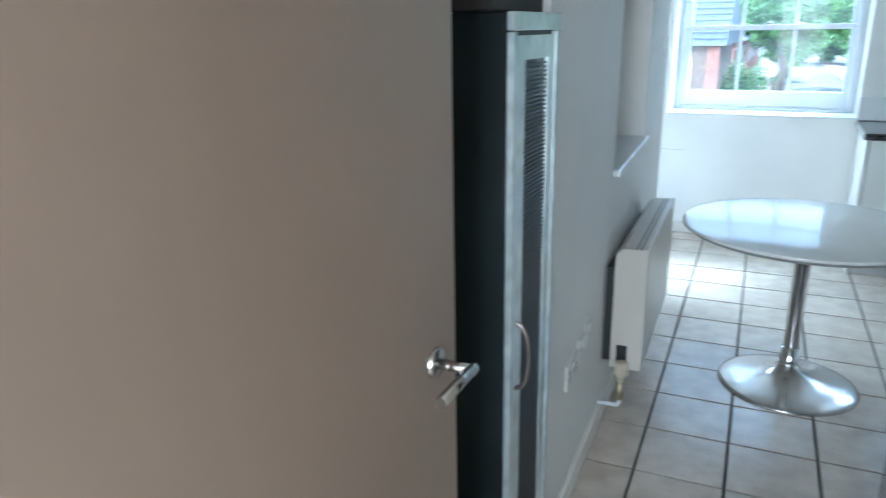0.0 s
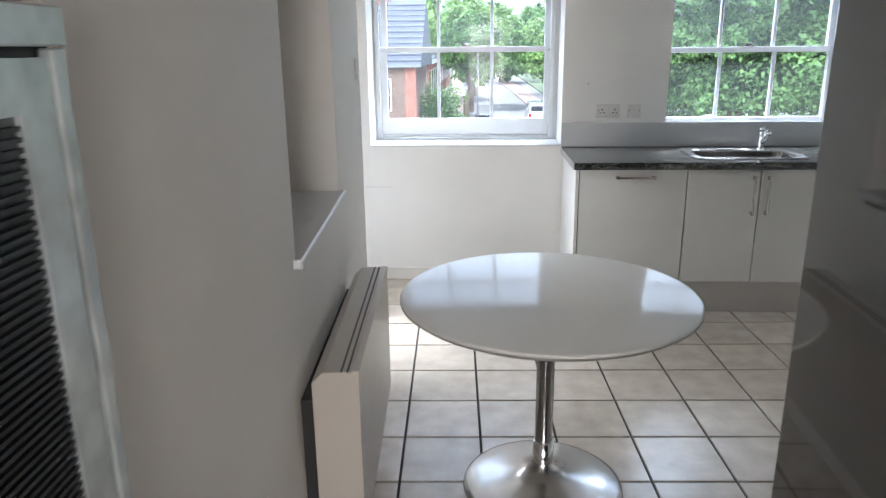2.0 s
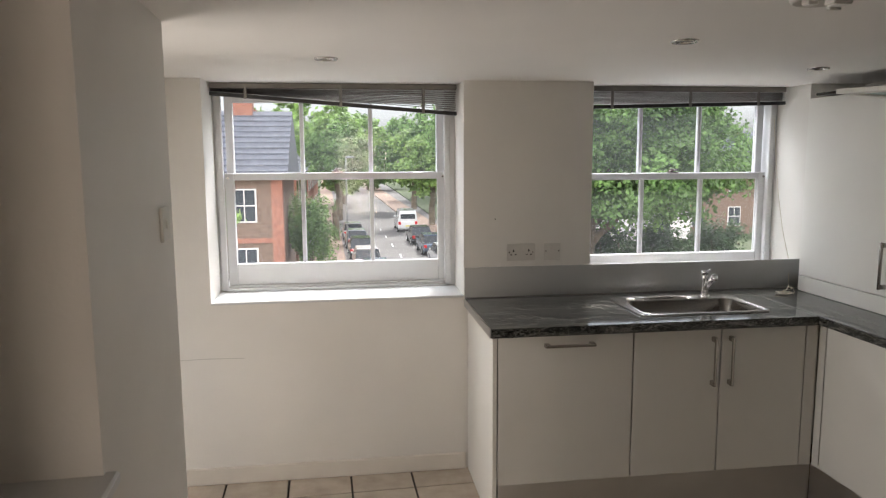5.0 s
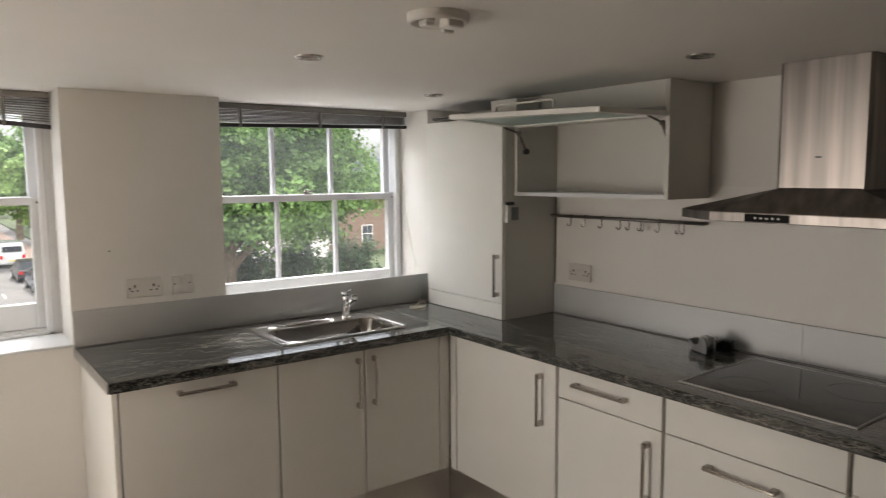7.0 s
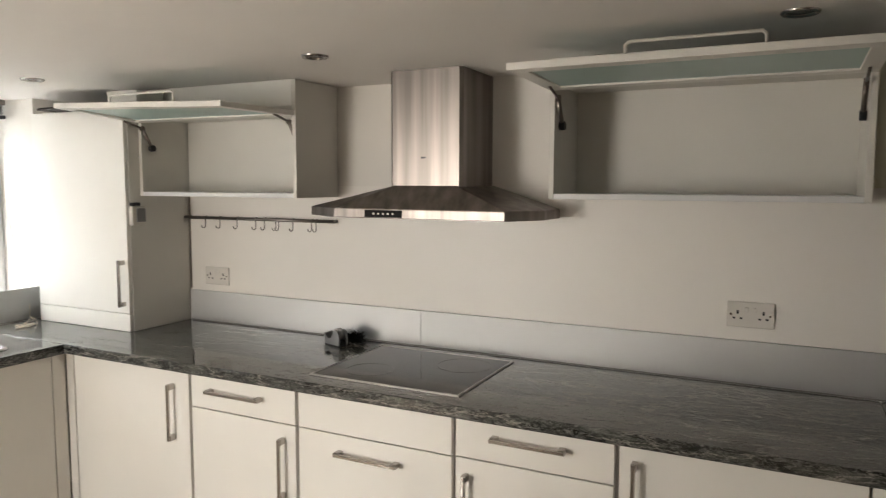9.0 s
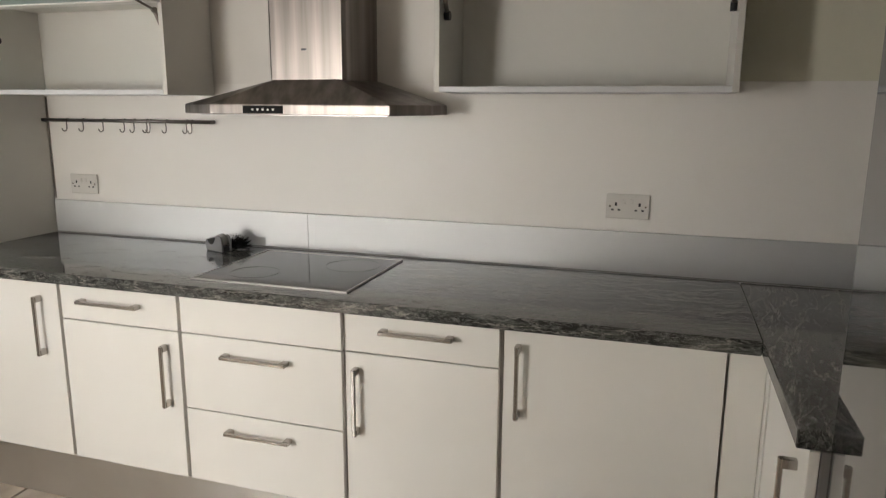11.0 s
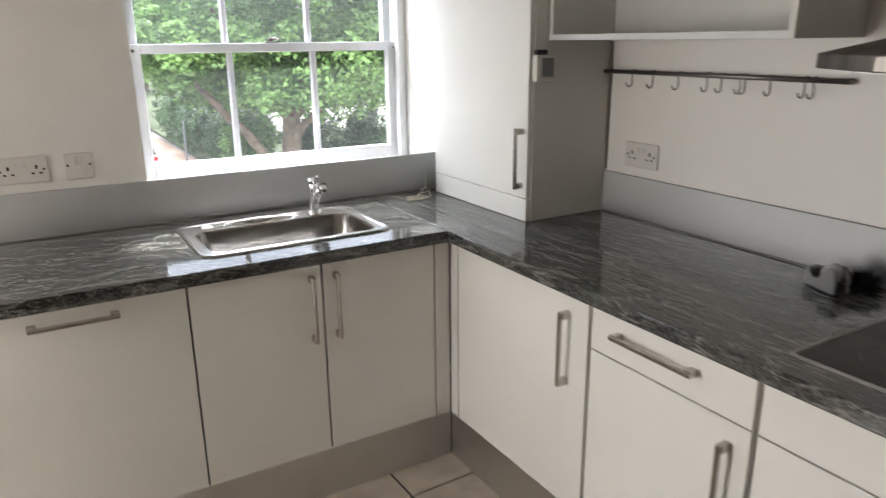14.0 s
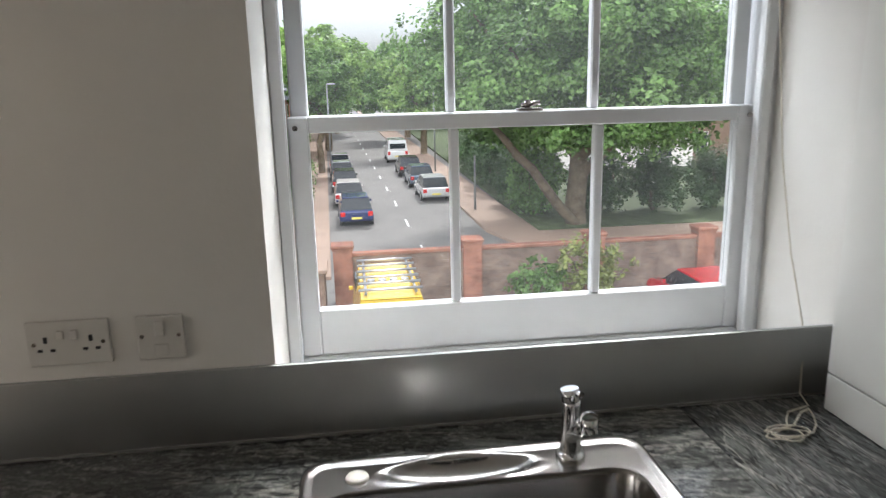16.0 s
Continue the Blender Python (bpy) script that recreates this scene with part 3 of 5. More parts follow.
base_unit("corner_cabinet", R(4.945), 0.661, "off-white single-door corner base cabinet", "cabinet",
          [("door", 0, 0.661, ZB, ZT, (0.575, 0.69, HZ, True))], gap=0.007, edging=edge_strip)
base_unit("drawer_cabinet", R(4.284), 0.5, "off-white base cabinet with one drawer above a door", "cabinet",
          [("drawer_front", 0, 0.5, 0.723, ZT, (0.225, 0.797, HZ + 0.03, False)), ("door", 0, 0.5, ZB, 0.723, (0.441, 0.565, HZ, True))], gap=0.007, edging=edge_strip)
base_unit("hob_cabinet", R(3.784), 0.6, "off-white base cabinet with two deep drawers under the hob", "cabinet",
          [("top_panel", 0, 0.6, 0.723, ZT), ("drawer_front", 0, 0.6, 0.455, 0.723, (0.29, 0.662, HZ + 0.02, False)), ("drawer_front", 0, 0.6, ZB, 0.455, (0.29, 0.395, HZ + 0.02, False))], gap=0.007, edging=edge_strip)
base_unit("drawer_cabinet", R(3.184), 0.499, "off-white base cabinet with drawer above a left-handled door", "cabinet",
          [("drawer_front", 0, 0.499, 0.727, ZT, (0.243, 0.805, HZ + 0.01, False)), ("door", 0, 0.499, ZB, 0.727, (0.045, 0.57, HZ, True))], gap=0.007, edging=edge_strip)
base_unit("door_cabinet", R(2.685), 0.604, "off-white base cabinet with one tall door", "cabinet",
          [("door", 0, 0.604, ZB, ZT, (0.05, 0.70, HZ, True))], gap=0.007, edging=edge_strip)
base_unit("peninsula_cabinet", pose(2.14, 1.985, 0, 0, 0, 180), 0.49, "off-white base cabinet beside the refrigerator", "cabinet",
          [("door", 0, 0.49, ZB, ZT, (0.40, 0.68, HZ, True))])
bm = bmesh.new()
box(bm, 2.1245, 2.182, FY + 0.002, FY + 0.019, ZB, ZT, 0.001)
struct("corner_filler", bm, front_cream, "narrow off-white corner filler strip", "panel")
struct("corner_filler", B(FX + 0.001, FX + 0.019, 4.9465, 4.990, ZB, ZT, 0.001), front_cream, "narrow off-white corner filler strip", "panel")
struct("corner_filler", B(FX + 0.001, FX + 0.019, 1.99, 2.080, ZB, ZT, 0.001), front_cream, "off-white filler strip in the counter corner", "panel")
struct("corner_filler", B(2.1415, FX + 0.019, 1.968, 1.9885, ZB, ZT, 0.001), front_cream, "off-white filler strip in the counter corner", "panel")
end_panel = tagged(obj("end_panel", B(0.690, 0.7095, FY, 5.60, 0, ZT, 0.0015), front_cream, None, "off-white end panel beside the dishwasher", 0), "", "panel")
plinth = thing("plinth", pose(0, 0, 0), "dull stainless steel plinth strip below the base units", "plinth")
part("strip", B(0.72, 2.196, FY + 0.022, FY + 0.034, 0.001, 0.187), steel_plinth, plinth)
part("strip", B(FX + 0.014, FX + 0.026, 3.41, FY + 0.021, 0.001, 0.187), steel_plinth, plinth)
part("strip", B(FX + 0.0145, FX + 0.0265, 1.99, 3.408, 0.001, 0.187), steel_plinth, plinth)
part("strip", B(1.65, FX + 0.013, 1.945, 1.957, 0.001, 0.187), steel_plinth, plinth)

# ---- worktop, sink and tap ----
CT0, CT1 = 0.855, 0.895
worktop = thing("worktop", pose(0, 0, CT0), "dark grey veined stone-effect laminate worktop with square edge", "worktop")
SX0, SX1, SY0, SY1 = 1.375, 2.012, 5.065, 5.487
h = CT1 - CT0
bm = ring_slab(bmesh.new(), (0.676, 2.153, 4.955, 5.594), (SX0 + 0.03, SX1 - 0.03, SY0 + 0.03, SY1 - 0.03), 0, h)
part("slab", bm, worktop_stone, worktop, "", 0.004)
part("slab", prism(bmesh.new(), [(2.1535, 5.594), (2.1535, 4.955), (2.1535, 2.0105), (2.792, 2.0105), (2.792, 5.594)], 0, h), worktop_stone_turned, worktop, "", 0.004)
part("slab", B(1.646, 2.792, 1.30, 2.0095, 0, h), worktop_stone, worktop, "", 0.004)
part("edge_trim", B(0.671, 0.676, 4.957, 5.594, 0.002, h - 0.001), steel_brushed, worktop, "thin steel end trim")


def rrect(x0, x1, y0, y1, r, k=6):
    pts = []
    for cx, cy, a0 in ((x1 - r, y1 - r, 0), (x0 + r, y1 - r, 90), (x0 + r, y0 + r, 180), (x1 - r, y0 + r, 270)):
        for i in range(k + 1):
            a = radians(a0 + 90 * i / k)
            pts.append((cx + r * math.cos(a), cy + r * math.sin(a)))
    return pts


def loft(bm, loops, close=True):
    rings = [[bm.verts.new(p) for p in lp] for lp in loops]
    k = len(rings[0])
    for a, b in zip(rings, rings[1:]):
        for i in range(k):
            bm.faces.new((a[i], a[(i + 1) % k], b[(i + 1) % k], b[i])).smooth = True
    if close:
        bm.faces.new(rings[-1]).smooth = False
    bmesh.ops.recalc_face_normals(bm, faces=bm.faces)
    return bm


sink = thing("sink", pose(SX0, SY0, CT1), "inset stainless steel sink with single bowl and small strainer hollow", "sink")
w, d = SX1 - SX0, SY1 - SY0
Z = lambda pts, z: [(x, y, z) for x, y in pts]
bowl = (0.045, w - 0.05, 0.035, d - 0.115)

def dense(x0, x1, y0, y1, r, k=8, n=34):
    """A rounded rectangle with points along its straight sides too."""
    p = rrect(x0, x1, y0, y1, r, k)
    out = []
    for i, (ax, ay) in enumerate(p):
        bx, by = p[(i + 1) % len(p)]
        out.append((ax, ay))
        if i % (k + 1) == k:
            out += [(ax + (bx - ax) * j / n, ay + (by - ay) * j / n) for j in range(1, n)]
    return out


def deck_height(x, y):
    """The pressed deck: a raised bead round the hollow, which sinks behind the bowl."""
    e = math.hypot((x - 0.285) / 0.135, (y - (d - 0.064)) / 0.040)
    if e < 1:
        return 0.003 - 0.026 * (1 - e * e) ** 0.7
    return 0.003 + 0.0022 * math.exp(-((e - 1.1) / 0.09) ** 2)


outer = dense(0.022, w - 0.022, 0.022, d - 0.022, 0.036)
inner = dense(bowl[0] - 0.010, bowl[1] + 0.010, bowl[2] - 0.007, bowl[3] + 0.008, 0.055)
bead = dense(bowl[0] - 0.004, bowl[1] + 0.004, bowl[2] - 0.002, bowl[3] + 0.004, 0.052)
loops = [Z(dense(0, w, 0, d, 0.05), 0.0005), Z(dense(0.003, w - 0.003, 0.003, d - 0.003, 0.048), 0.006), Z(dense(0.008, w - 0.008, 0.008, d - 0.008, 0.045), 0.0075),
         Z(dense(0.015, w - 0.015, 0.015, d - 0.015, 0.04), 0.0065)]
for i in range(25):
    f = i / 24
    ring = [(a[0] + (b[0] - a[0]) * f, a[1] + (b[1] - a[1]) * f) for a, b in zip(outer, inner)]
    loops.append([(x, y, deck_height(x, y)) for x, y in ring])
loops += [Z(bead, 0.0052)]
part("deck", loft(bmesh.new(), loops, False), steel_sink, sink)
part("bowl", loft(bmesh.new(), [Z(bead, 0.0050), Z(dense(bowl[0] + 0.001, bowl[1] - 0.001, bowl[2] + 0.001, bowl[3] - 0.001, 0.05), -0.004), Z(dense(bowl[0] + 0.006, bowl[1] - 0.006, bowl[2] + 0.006, bowl[3] - 0.006, 0.05), -0.115),
                                Z(dense(bowl[0] + 0.014, bowl[1] - 0.014, bowl[2] + 0.014, bowl[3] - 0.014, 0.045), -0.138),
                                Z(dense(bowl[0] + 0.035, bowl[1] - 0.035, bowl[2] + 0.035, bowl[3] - 0.035, 0.03), -0.148)]), steel_sink, sink)
part("tap_hole_cover", lathe(bmesh.new(), [(0, 0.008), (0.019, 0.008), (0.021, 0.005), (0.021, 0.002)], 24, (0.1, d - 0.065, 0)), white_plastic, sink, "pale round tap hole cover")
part("waste", lathe(bmesh.new(), [(0.036, -0.1475), (0.034, -0.145), (0.02, -0.146), (0, -0.147)], 24, (w / 2, 0.17, 0)), chrome, sink)

tap = thing("mixer_tap", pose(1.865, 5.43, CT1 + 0.003), "chrome single-lever kitchen mixer tap behind the sink", "tap")
part("base", lathe(bmesh.new(), [(0, 0.012), (0.024, 0.012), (0.027, 0.006), (0.027, 0.0)], 28), chrome, tap)
part("body", lathe(bmesh.new(), [(0.020, 0.01), (0.0175, 0.05), (0.0165, 0.09), (0.018, 0.108), (0.016, 0.113), (0, 0.114)], 28), chrome, tap)
bm = bmesh.new()
cyl(bm, (0.0, -0.008, 0.045), (0.004, -0.078, 0.112), 0.0135, 20, 0.0125)
cyl(bm, (0.004, -0.078, 0.112), (0.0045, -0.086, 0.112), 0.0175, 20, 0.0175)
cyl(bm, (0.0045, -0.084, 0.118), (0.0045, -0.086, 0.094), 0.014, 18)
part("spout", bm, chrome, tap)
bm = bmesh.new()
cyl(bm, (0, 0, 0.112), (-0.003, 0.003, 0.134), 0.018, 24, 0.0165)
cyl(bm, (0.0, -0.012, 0.13), (0.002, -0.05, 0.146), 0.006, 12, 0.005)
part("lever", bm, chrome, tap)

# ---- hob, tape dispenser ----
hob = thing("hob", pose(2.48, 3.48, CT1), "black ceramic glass hob with thin steel rim, set in the worktop", "hob")
part("glass", B(-0.236, 0.236, -0.28, 0.28, 0.0005, 0.0036, 0.001), black_glass, hob)
bm = ring_slab(bmesh.new(), (-0.244, 0.244, -0.288, 0.288), (-0.237, 0.237, -0.281, 0.281), 0.0, 0.0046)
part("rim", bm, mat("dark_steel_rim", (0.30, 0.28, 0.26), 0.4, 0.9), hob)
zone = mat("printed_zone_ring", (0.05, 0.046, 0.042), 0.2)
for x, y, r in ((-0.10, 0.13, 0.085), (0.105, -0.15, 0.10)):
    part("cooking_zone", lathe(bmesh.new(), [(r, 0.0037), (r, 0.0041), (r - 0.002, 0.0041), (r - 0.002, 0.0037)], 48, (x, y, 0)), zone, hob)
tape = thing("tape_dispenser", pose(2.665, 3.955, CT1, 0, 0, 72) @ Matrix.Scale(0.80, 4), "grey and black desk tape dispenser on the worktop", "tape dispenser")
prof = [(-0.062, 0.004), (0.058, 0.004), (0.066, 0.02), (0.062, 0.058), (0.052, 0.06), (0.044, 0.042), (0.028, 0.032), (0.008, 0.036), (-0.006, 0.055), (-0.018, 0.076), (-0.034, 0.084), (-0.052, 0.076), (-0.064, 0.05)]
grey_case = mat("grey_dispenser_plastic", (0.19, 0.187, 0.185), 0.35)
for y in (-0.03, 0.02):
    bm = bmesh.new()
    u, v = [bm.verts.new((x, y, z)) for x, z in prof], [bm.verts.new((x, y + 0.01, z)) for x, z in prof]
    bm.faces.new(u), bm.faces.new(v[::-1])
    for i in range(len(prof)):
        j = (i + 1) % len(prof)
        bm.faces.new((u[j], u[i], v[i], v[j]))
    bmesh.ops.recalc_face_normals(bm, faces=bm.faces)
    part("side_shell", bm, grey_case, tape, "grey plastic side", 0.002)
part("front_shell", B(0.05, 0.0645, -0.0195, 0.0195, 0.004, 0.057, 0.004), grey_case, tape)
part("foot", B(-0.058, 0.06, -0.027, 0.027, 0, 0.0038, 0.001), dark_plastic, tape, "black rubber foot")
part("floor_plate", B(-0.06, 0.0495, -0.0195, 0.0195, 0.0045, 0.026, 0.002), dark_plastic, tape)
part("roll", cyl(bmesh.new(), (-0.022, -0.014, 0.058), (-0.022, 0.014, 0.058), 0.031, 28), mat("clear_tape", (0.42, 0.41, 0.39), 0.25), tape, "roll of clear tape")
part("cutter", B(0.052, 0.060, -0.017, 0.017, 0.0575, 0.063, 0.001), steel_brushed, tape)

tuft = thing("black_tuft", pose(2.708, 3.900, CT1), "black fuzzy tuft behind the tape dispenser", "brush")
rng = np.random.default_rng(5)
bm = bmesh.new()
for i in range(620):
    u = Vector(rng.normal(size=3)).normalized()
    u.z = abs(u.z)
    r = 0.040 + 0.026 * rng.random()
    side = u.cross(Vector(rng.normal(size=3))).normalized() * 0.0016
    a, tip = Vector((0, 0, 0.012)), Vector((u.x * r, u.y * r * 1.15, 0.003 + u.z * r))
    v = [bm.verts.new(q) for q in (a - side, a + side, tip + side * 0.3, tip - side * 0.3)]
    bm.faces.new(v)
part("tuft_fibres", bm, mat("black_fibre", (0.006, 0.006, 0.006), 0.9, spec=0.1), tuft)

# ---- tall cabinet and wall cabinets ----
tall = thing("tall_cabinet", pose(2.8, 4.905, CT1), "tall off-white boiler cabinet standing on the worktop", "cabinet")
TZ = 1.885 - CT1
part("body", B(-0.338, -0.002, 0.0, 0.626, 0.0005, TZ), carcass_grey, tall, "grey laminate cabinet body", 0.001)
dr = part("door", B(-0.3585, -0.3395, 0.002, 0.624, 0.083, TZ - 0.002, 0.0015), front_cream, tall)
part("handle", B(-0.395, -0.384, 0.022, 0.034, 0.115, 0.325, 0.002), handle_steel, dr, "satin nickel bar handle")
for z in (0.117, 0.303):
    part("handle_post", B(-0.386, -0.3585, 0.02, 0.036, z, z + 0.02, 0.002), handle_steel, dr)
part("bottom_rail", B(-0.3585, -0.3395, 0.002, 0.624, 0.001, 0.080, 0.0015), front_cream, tall)

thermo = thing("programmer", pose(2.475, 4.9045, 1.418), "small white heating programmer with grey dial fixed to the cabinet side", "programmer")
part("case", B(-0.024, 0.048, -0.026, 0, -0.045, 0.04, 0.003), white_plastic, thermo)
part("face", B(-0.004, 0.044, -0.031, -0.0255, -0.03, 0.03, 0.002), mat("grey_plastic", (0.2, 0.2, 0.2), 0.4), thermo, "grey face")
part("cover", B(-0.02, 0.025, -0.024, -0.002, 0.04, 0.056, 0.004), dark_plastic, thermo, "black clip on top")
for z in (-0.02, 0.0, 0.02):
    part("button", cyl(bmesh.new(), (0.036, -0.02, z), (0.029, -0.02, z), 0.006, 10), white_plastic, thermo)


arm_steel = mat("dark_stay_steel", (0.20, 0.17, 0.15), 0.3, 0.9)


def wall_cabinet(y0, y1, z0, label, hz, oz0, oz1):
    """An open wall cabinet with a lift-up flap; its local origin is the bottom front corner at y1."""
    c = thing("wall_cabinet", pose(2.8, y0, z0), label, "cabinet", "open wall cabinets")
    w, top, x0 = y1 - y0, CEIL - z0 - 0.002, -0.283
    hz -= z0
    for a, b in ((0, 0.018), (w - 0.018, w)):
        part("side_panel", B(x0, -0.001, a, b, 0, top, 0.001), carcass_grey, c)
    part("bottom_panel", B(x0, -0.001, 0.0185, w - 0.0185, 0, 0.018, 0.001), gloss_white, c)
    part("back_panel", B(-0.012, -0.001, 0.0185, w - 0.0185, 0.0185, top), carcass_grey, c)
    part("top_panel", B(x0, -0.013, 0.0185, w - 0.0185, hz - 0.004, hz + 0.014), carcass_grey, c)
    part("fascia", B(x0, x0 + 0.018, 0.0185, w - 0.0185, hz + 0.0145, top), front_cream, c)
    # flap, tilted across
    L = 0.40

    def slant(bm):
        for v in bm.verts:
            k, s = (x0 - v.co.x) / L, v.co.y / w
            v.co.z += hz - 0.006 + k * ((oz0 - z0 - hz) * (1 - s) + (oz1 - z0 - hz) * s)
        return bm
    bm = bmesh.new()
    t = 0.02
    box(bm, x0 - L, x0 - L + 0.05, 0.003, w - 0.003, -t, 0, 0.0015)
    box(bm, x0 - 0.052, x0 - 0.002, 0.003, w - 0.003, -t, 0, 0.0015)
    box(bm, x0 - L + 0.05, x0 - 0.052, 0.003, 0.05, -t, 0, 0.0015)
    box(bm, x0 - L + 0.05, x0 - 0.052, w - 0.05, w - 0.003, -t, 0, 0.0015)
    flap = part("flap", slant(bm), front_cream, c, "raised off-white framed flap")
    part("glass", slant(B(x0 - L + 0.046, x0 - 0.048, 0.046, w - 0.046, -t + 0.006, -0.005)), frosted, flap, "green-tinted frosted glass")
    ym = w * 0.47
    k0 = (oz0 + oz1) / 2 - z0 - 0.006
    hx = x0 - L + 0.022
    hw = 0.165
    curve_mesh("handle", [(hx, ym - hw, k0 - 0.004), (hx, ym - hw, k0 + 0.024), (hx, ym - hw + 0.01, k0 + 0.032), (hx, ym + hw - 0.01, k0 + 0.032), (hx, ym + hw, k0 + 0.024), (hx, ym + hw, k0 - 0.004)], 0.005, white_plastic, flap, "white bow handle")
    for y in (0.03, w - 0.03):
        bm = bmesh.new()
        cyl(bm, (x0 + 0.048, y - 0.009, hz - 0.135), (x0 + 0.048, y + 0.009, hz - 0.135), 0.0145, 16)
        st = part("stay", bm, dark_plastic, c, "black pivot of the sprung flap stay")
        bm = bmesh.new()
        cyl(bm, (x0 + 0.046, y, hz - 0.13), (x0 - 0.004, y, hz - 0.05), 0.0075, 10)
        cyl(bm, (x0 - 0.004, y - 0.007, hz - 0.05), (x0 - 0.004, y + 0.007, hz - 0.05), 0.010, 12)
        cyl(bm, (x0 - 0.004, y, hz - 0.05), (x0 - 0.095, y, hz - 0.026), 0.0045, 10)
        part("arm", bm, arm_steel, st, "dark steel arm")
        part("hinge", B(x0 - 0.03, x0 + 0.02, y + (0.04 if y < w / 2 else -0.07), y + (0.07 if y < w / 2 else -0.04), hz - 0.02, hz - 0.008, 0.002), handle_steel, c)
    return c


wall_cabinet(4.03, 4.902, 1.503, "open wall cabinet with raised glazed flap, empty shelves", 1.85, 1.846, 1.878)
wall_cabinet(2.088, 3.003, 1.512, "wide open wall cabinet with raised glazed flap, empty", 1.888, 1.898, 1.896)
tray = thing("tray", pose(2.45, 4.98, 1.886), "dark flat tray lying on top of the tall cabinet", "tray")
part("tray_body", B(-0.08, 0.3, -0.0, 0.4, 0, 0.012, 0.003), brown_board, tray)

carton = thing("small_box", pose(2.43, 4.81, 1.852), "small white cardboard box lying on the raised flap", "box")
part("carton", B(-0.07, 0.07, -0.09, 0.085, 0, 0.09, 0.002), white_plastic, carton)
part("lid_flap", B(-0.071, 0.071, -0.091, 0.086, 0.078, 0.0915, 0.001), white_plastic, carton)

# ---- cooker hood ----
hood = thing("cooker_hood", pose(2.8, 3.48, 1.436), "stainless steel chimney cooker hood above the hob", "cooker hood")
plan = [(-0.002, 0.535), (-0.21, 0.535), (-0.345, 0.33), (-0.345, -0.35), (-0.19, -0.435), (-0.002, -0.435)]
cx0, cy0, cy1 = -0.278, -0.163, 0.128
upper = [(-0.002, cy1 + 0.01), (-0.06, cy1 + 0.01), (cx0 - 0.004, cy1 - 0.02), (cx0 - 0.004, cy0 + 0.02), (-0.06, cy0 - 0.01), (-0.002, cy0 - 0.01)]
bm = bmesh.new()
rings = [[bm.verts.new((x, y, z)) for x, y in pl] for pl, z in ((plan, 0), (plan, 0.034), (upper, 0.118))]
for a, b in zip(rings, rings[1:]):
    for i in range(6):
        bm.faces.new((a[i], a[(i + 1) % 6], b[(i + 1) % 6], b[i]))
bm.faces.new(rings[0]), bm.faces.new(rings[-1])
bmesh.ops.recalc_face_normals(bm, faces=bm.faces)
part("canopy", bm, streaked_hood_steel, hood, "", 0.003)
bm = prism(bmesh.new(), [(-0.002, cy0), (cx0 + 0.012, cy0), (cx0, cy0 + 0.012), (cx0, cy1 - 0.012), (cx0 + 0.012, cy1), (-0.002, cy1)], 0.115, CEIL - 1.436 - 0.002)
part("chimney", bm, streaked_hood_steel, hood, "brushed steel chimney")
panel = part("control_panel", B(-0.3485, -0.344, 0.04, 0.195, 0.004, 0.03, 0.001), matt_black, hood, "black control panel")
for i in range(5):
    y = 0.075 + i * 0.02
    part("button", cyl(bmesh.new(), (-0.3515, y, 0.017), (-0.348, y, 0.017), 0.0036, 12), white_plastic, panel)
part("badge", B(cx0 - 0.001, cx0, -0.02, 0.0, 0.215, 0.221), dark_plastic, hood)
part("filter", B(-0.30, -0.04, -0.32, 0.40, -0.003, 0.0), steel_brushed, hood)

# ---- rail with hooks ----
rail = thing("utensil_rail", pose(2.77, 4.48, 1.398), "thin steel utensil rail with ten empty hooks", "rail")
part("bar", cyl(bmesh.new(), (0, -0.45, 0), (0, 0.42, 0), 0.0075, 14), rail_steel, rail)
for y in (-0.44, 0.41):
    part("bracket", cyl(bmesh.new(), (0, y, 0), (0.031, y, 0), 0.008, 12), rail_steel, rail)
for i, y in enumerate((0.28, 0.19, 0.085, -0.025, -0.075, -0.14, -0.155, -0.235, -0.335, -0.36)):
    pts = [(0.0085 * math.cos(a), y + 0.002 * i % 0.004, 0.0085 * math.sin(a)) for a in np.linspace(-0.6, math.pi, 8)]
    pts += [(-0.0085, y, -0.02)] + [(-0.0085 - 0.013 + 0.013 * math.cos(a), y, -0.033 + 0.013 * math.sin(a) - 0.0) for a in np.linspace(0, -math.pi, 8)]
    curve_mesh("hook", pts, 0.0024, rail_steel, rail)
struct("panel_edge_trim", B(2.798, 2.8065, 4.895, 4.902, 1.05, 1.498), handle_steel, "thin metal edge trim of the wall panel", "trim")


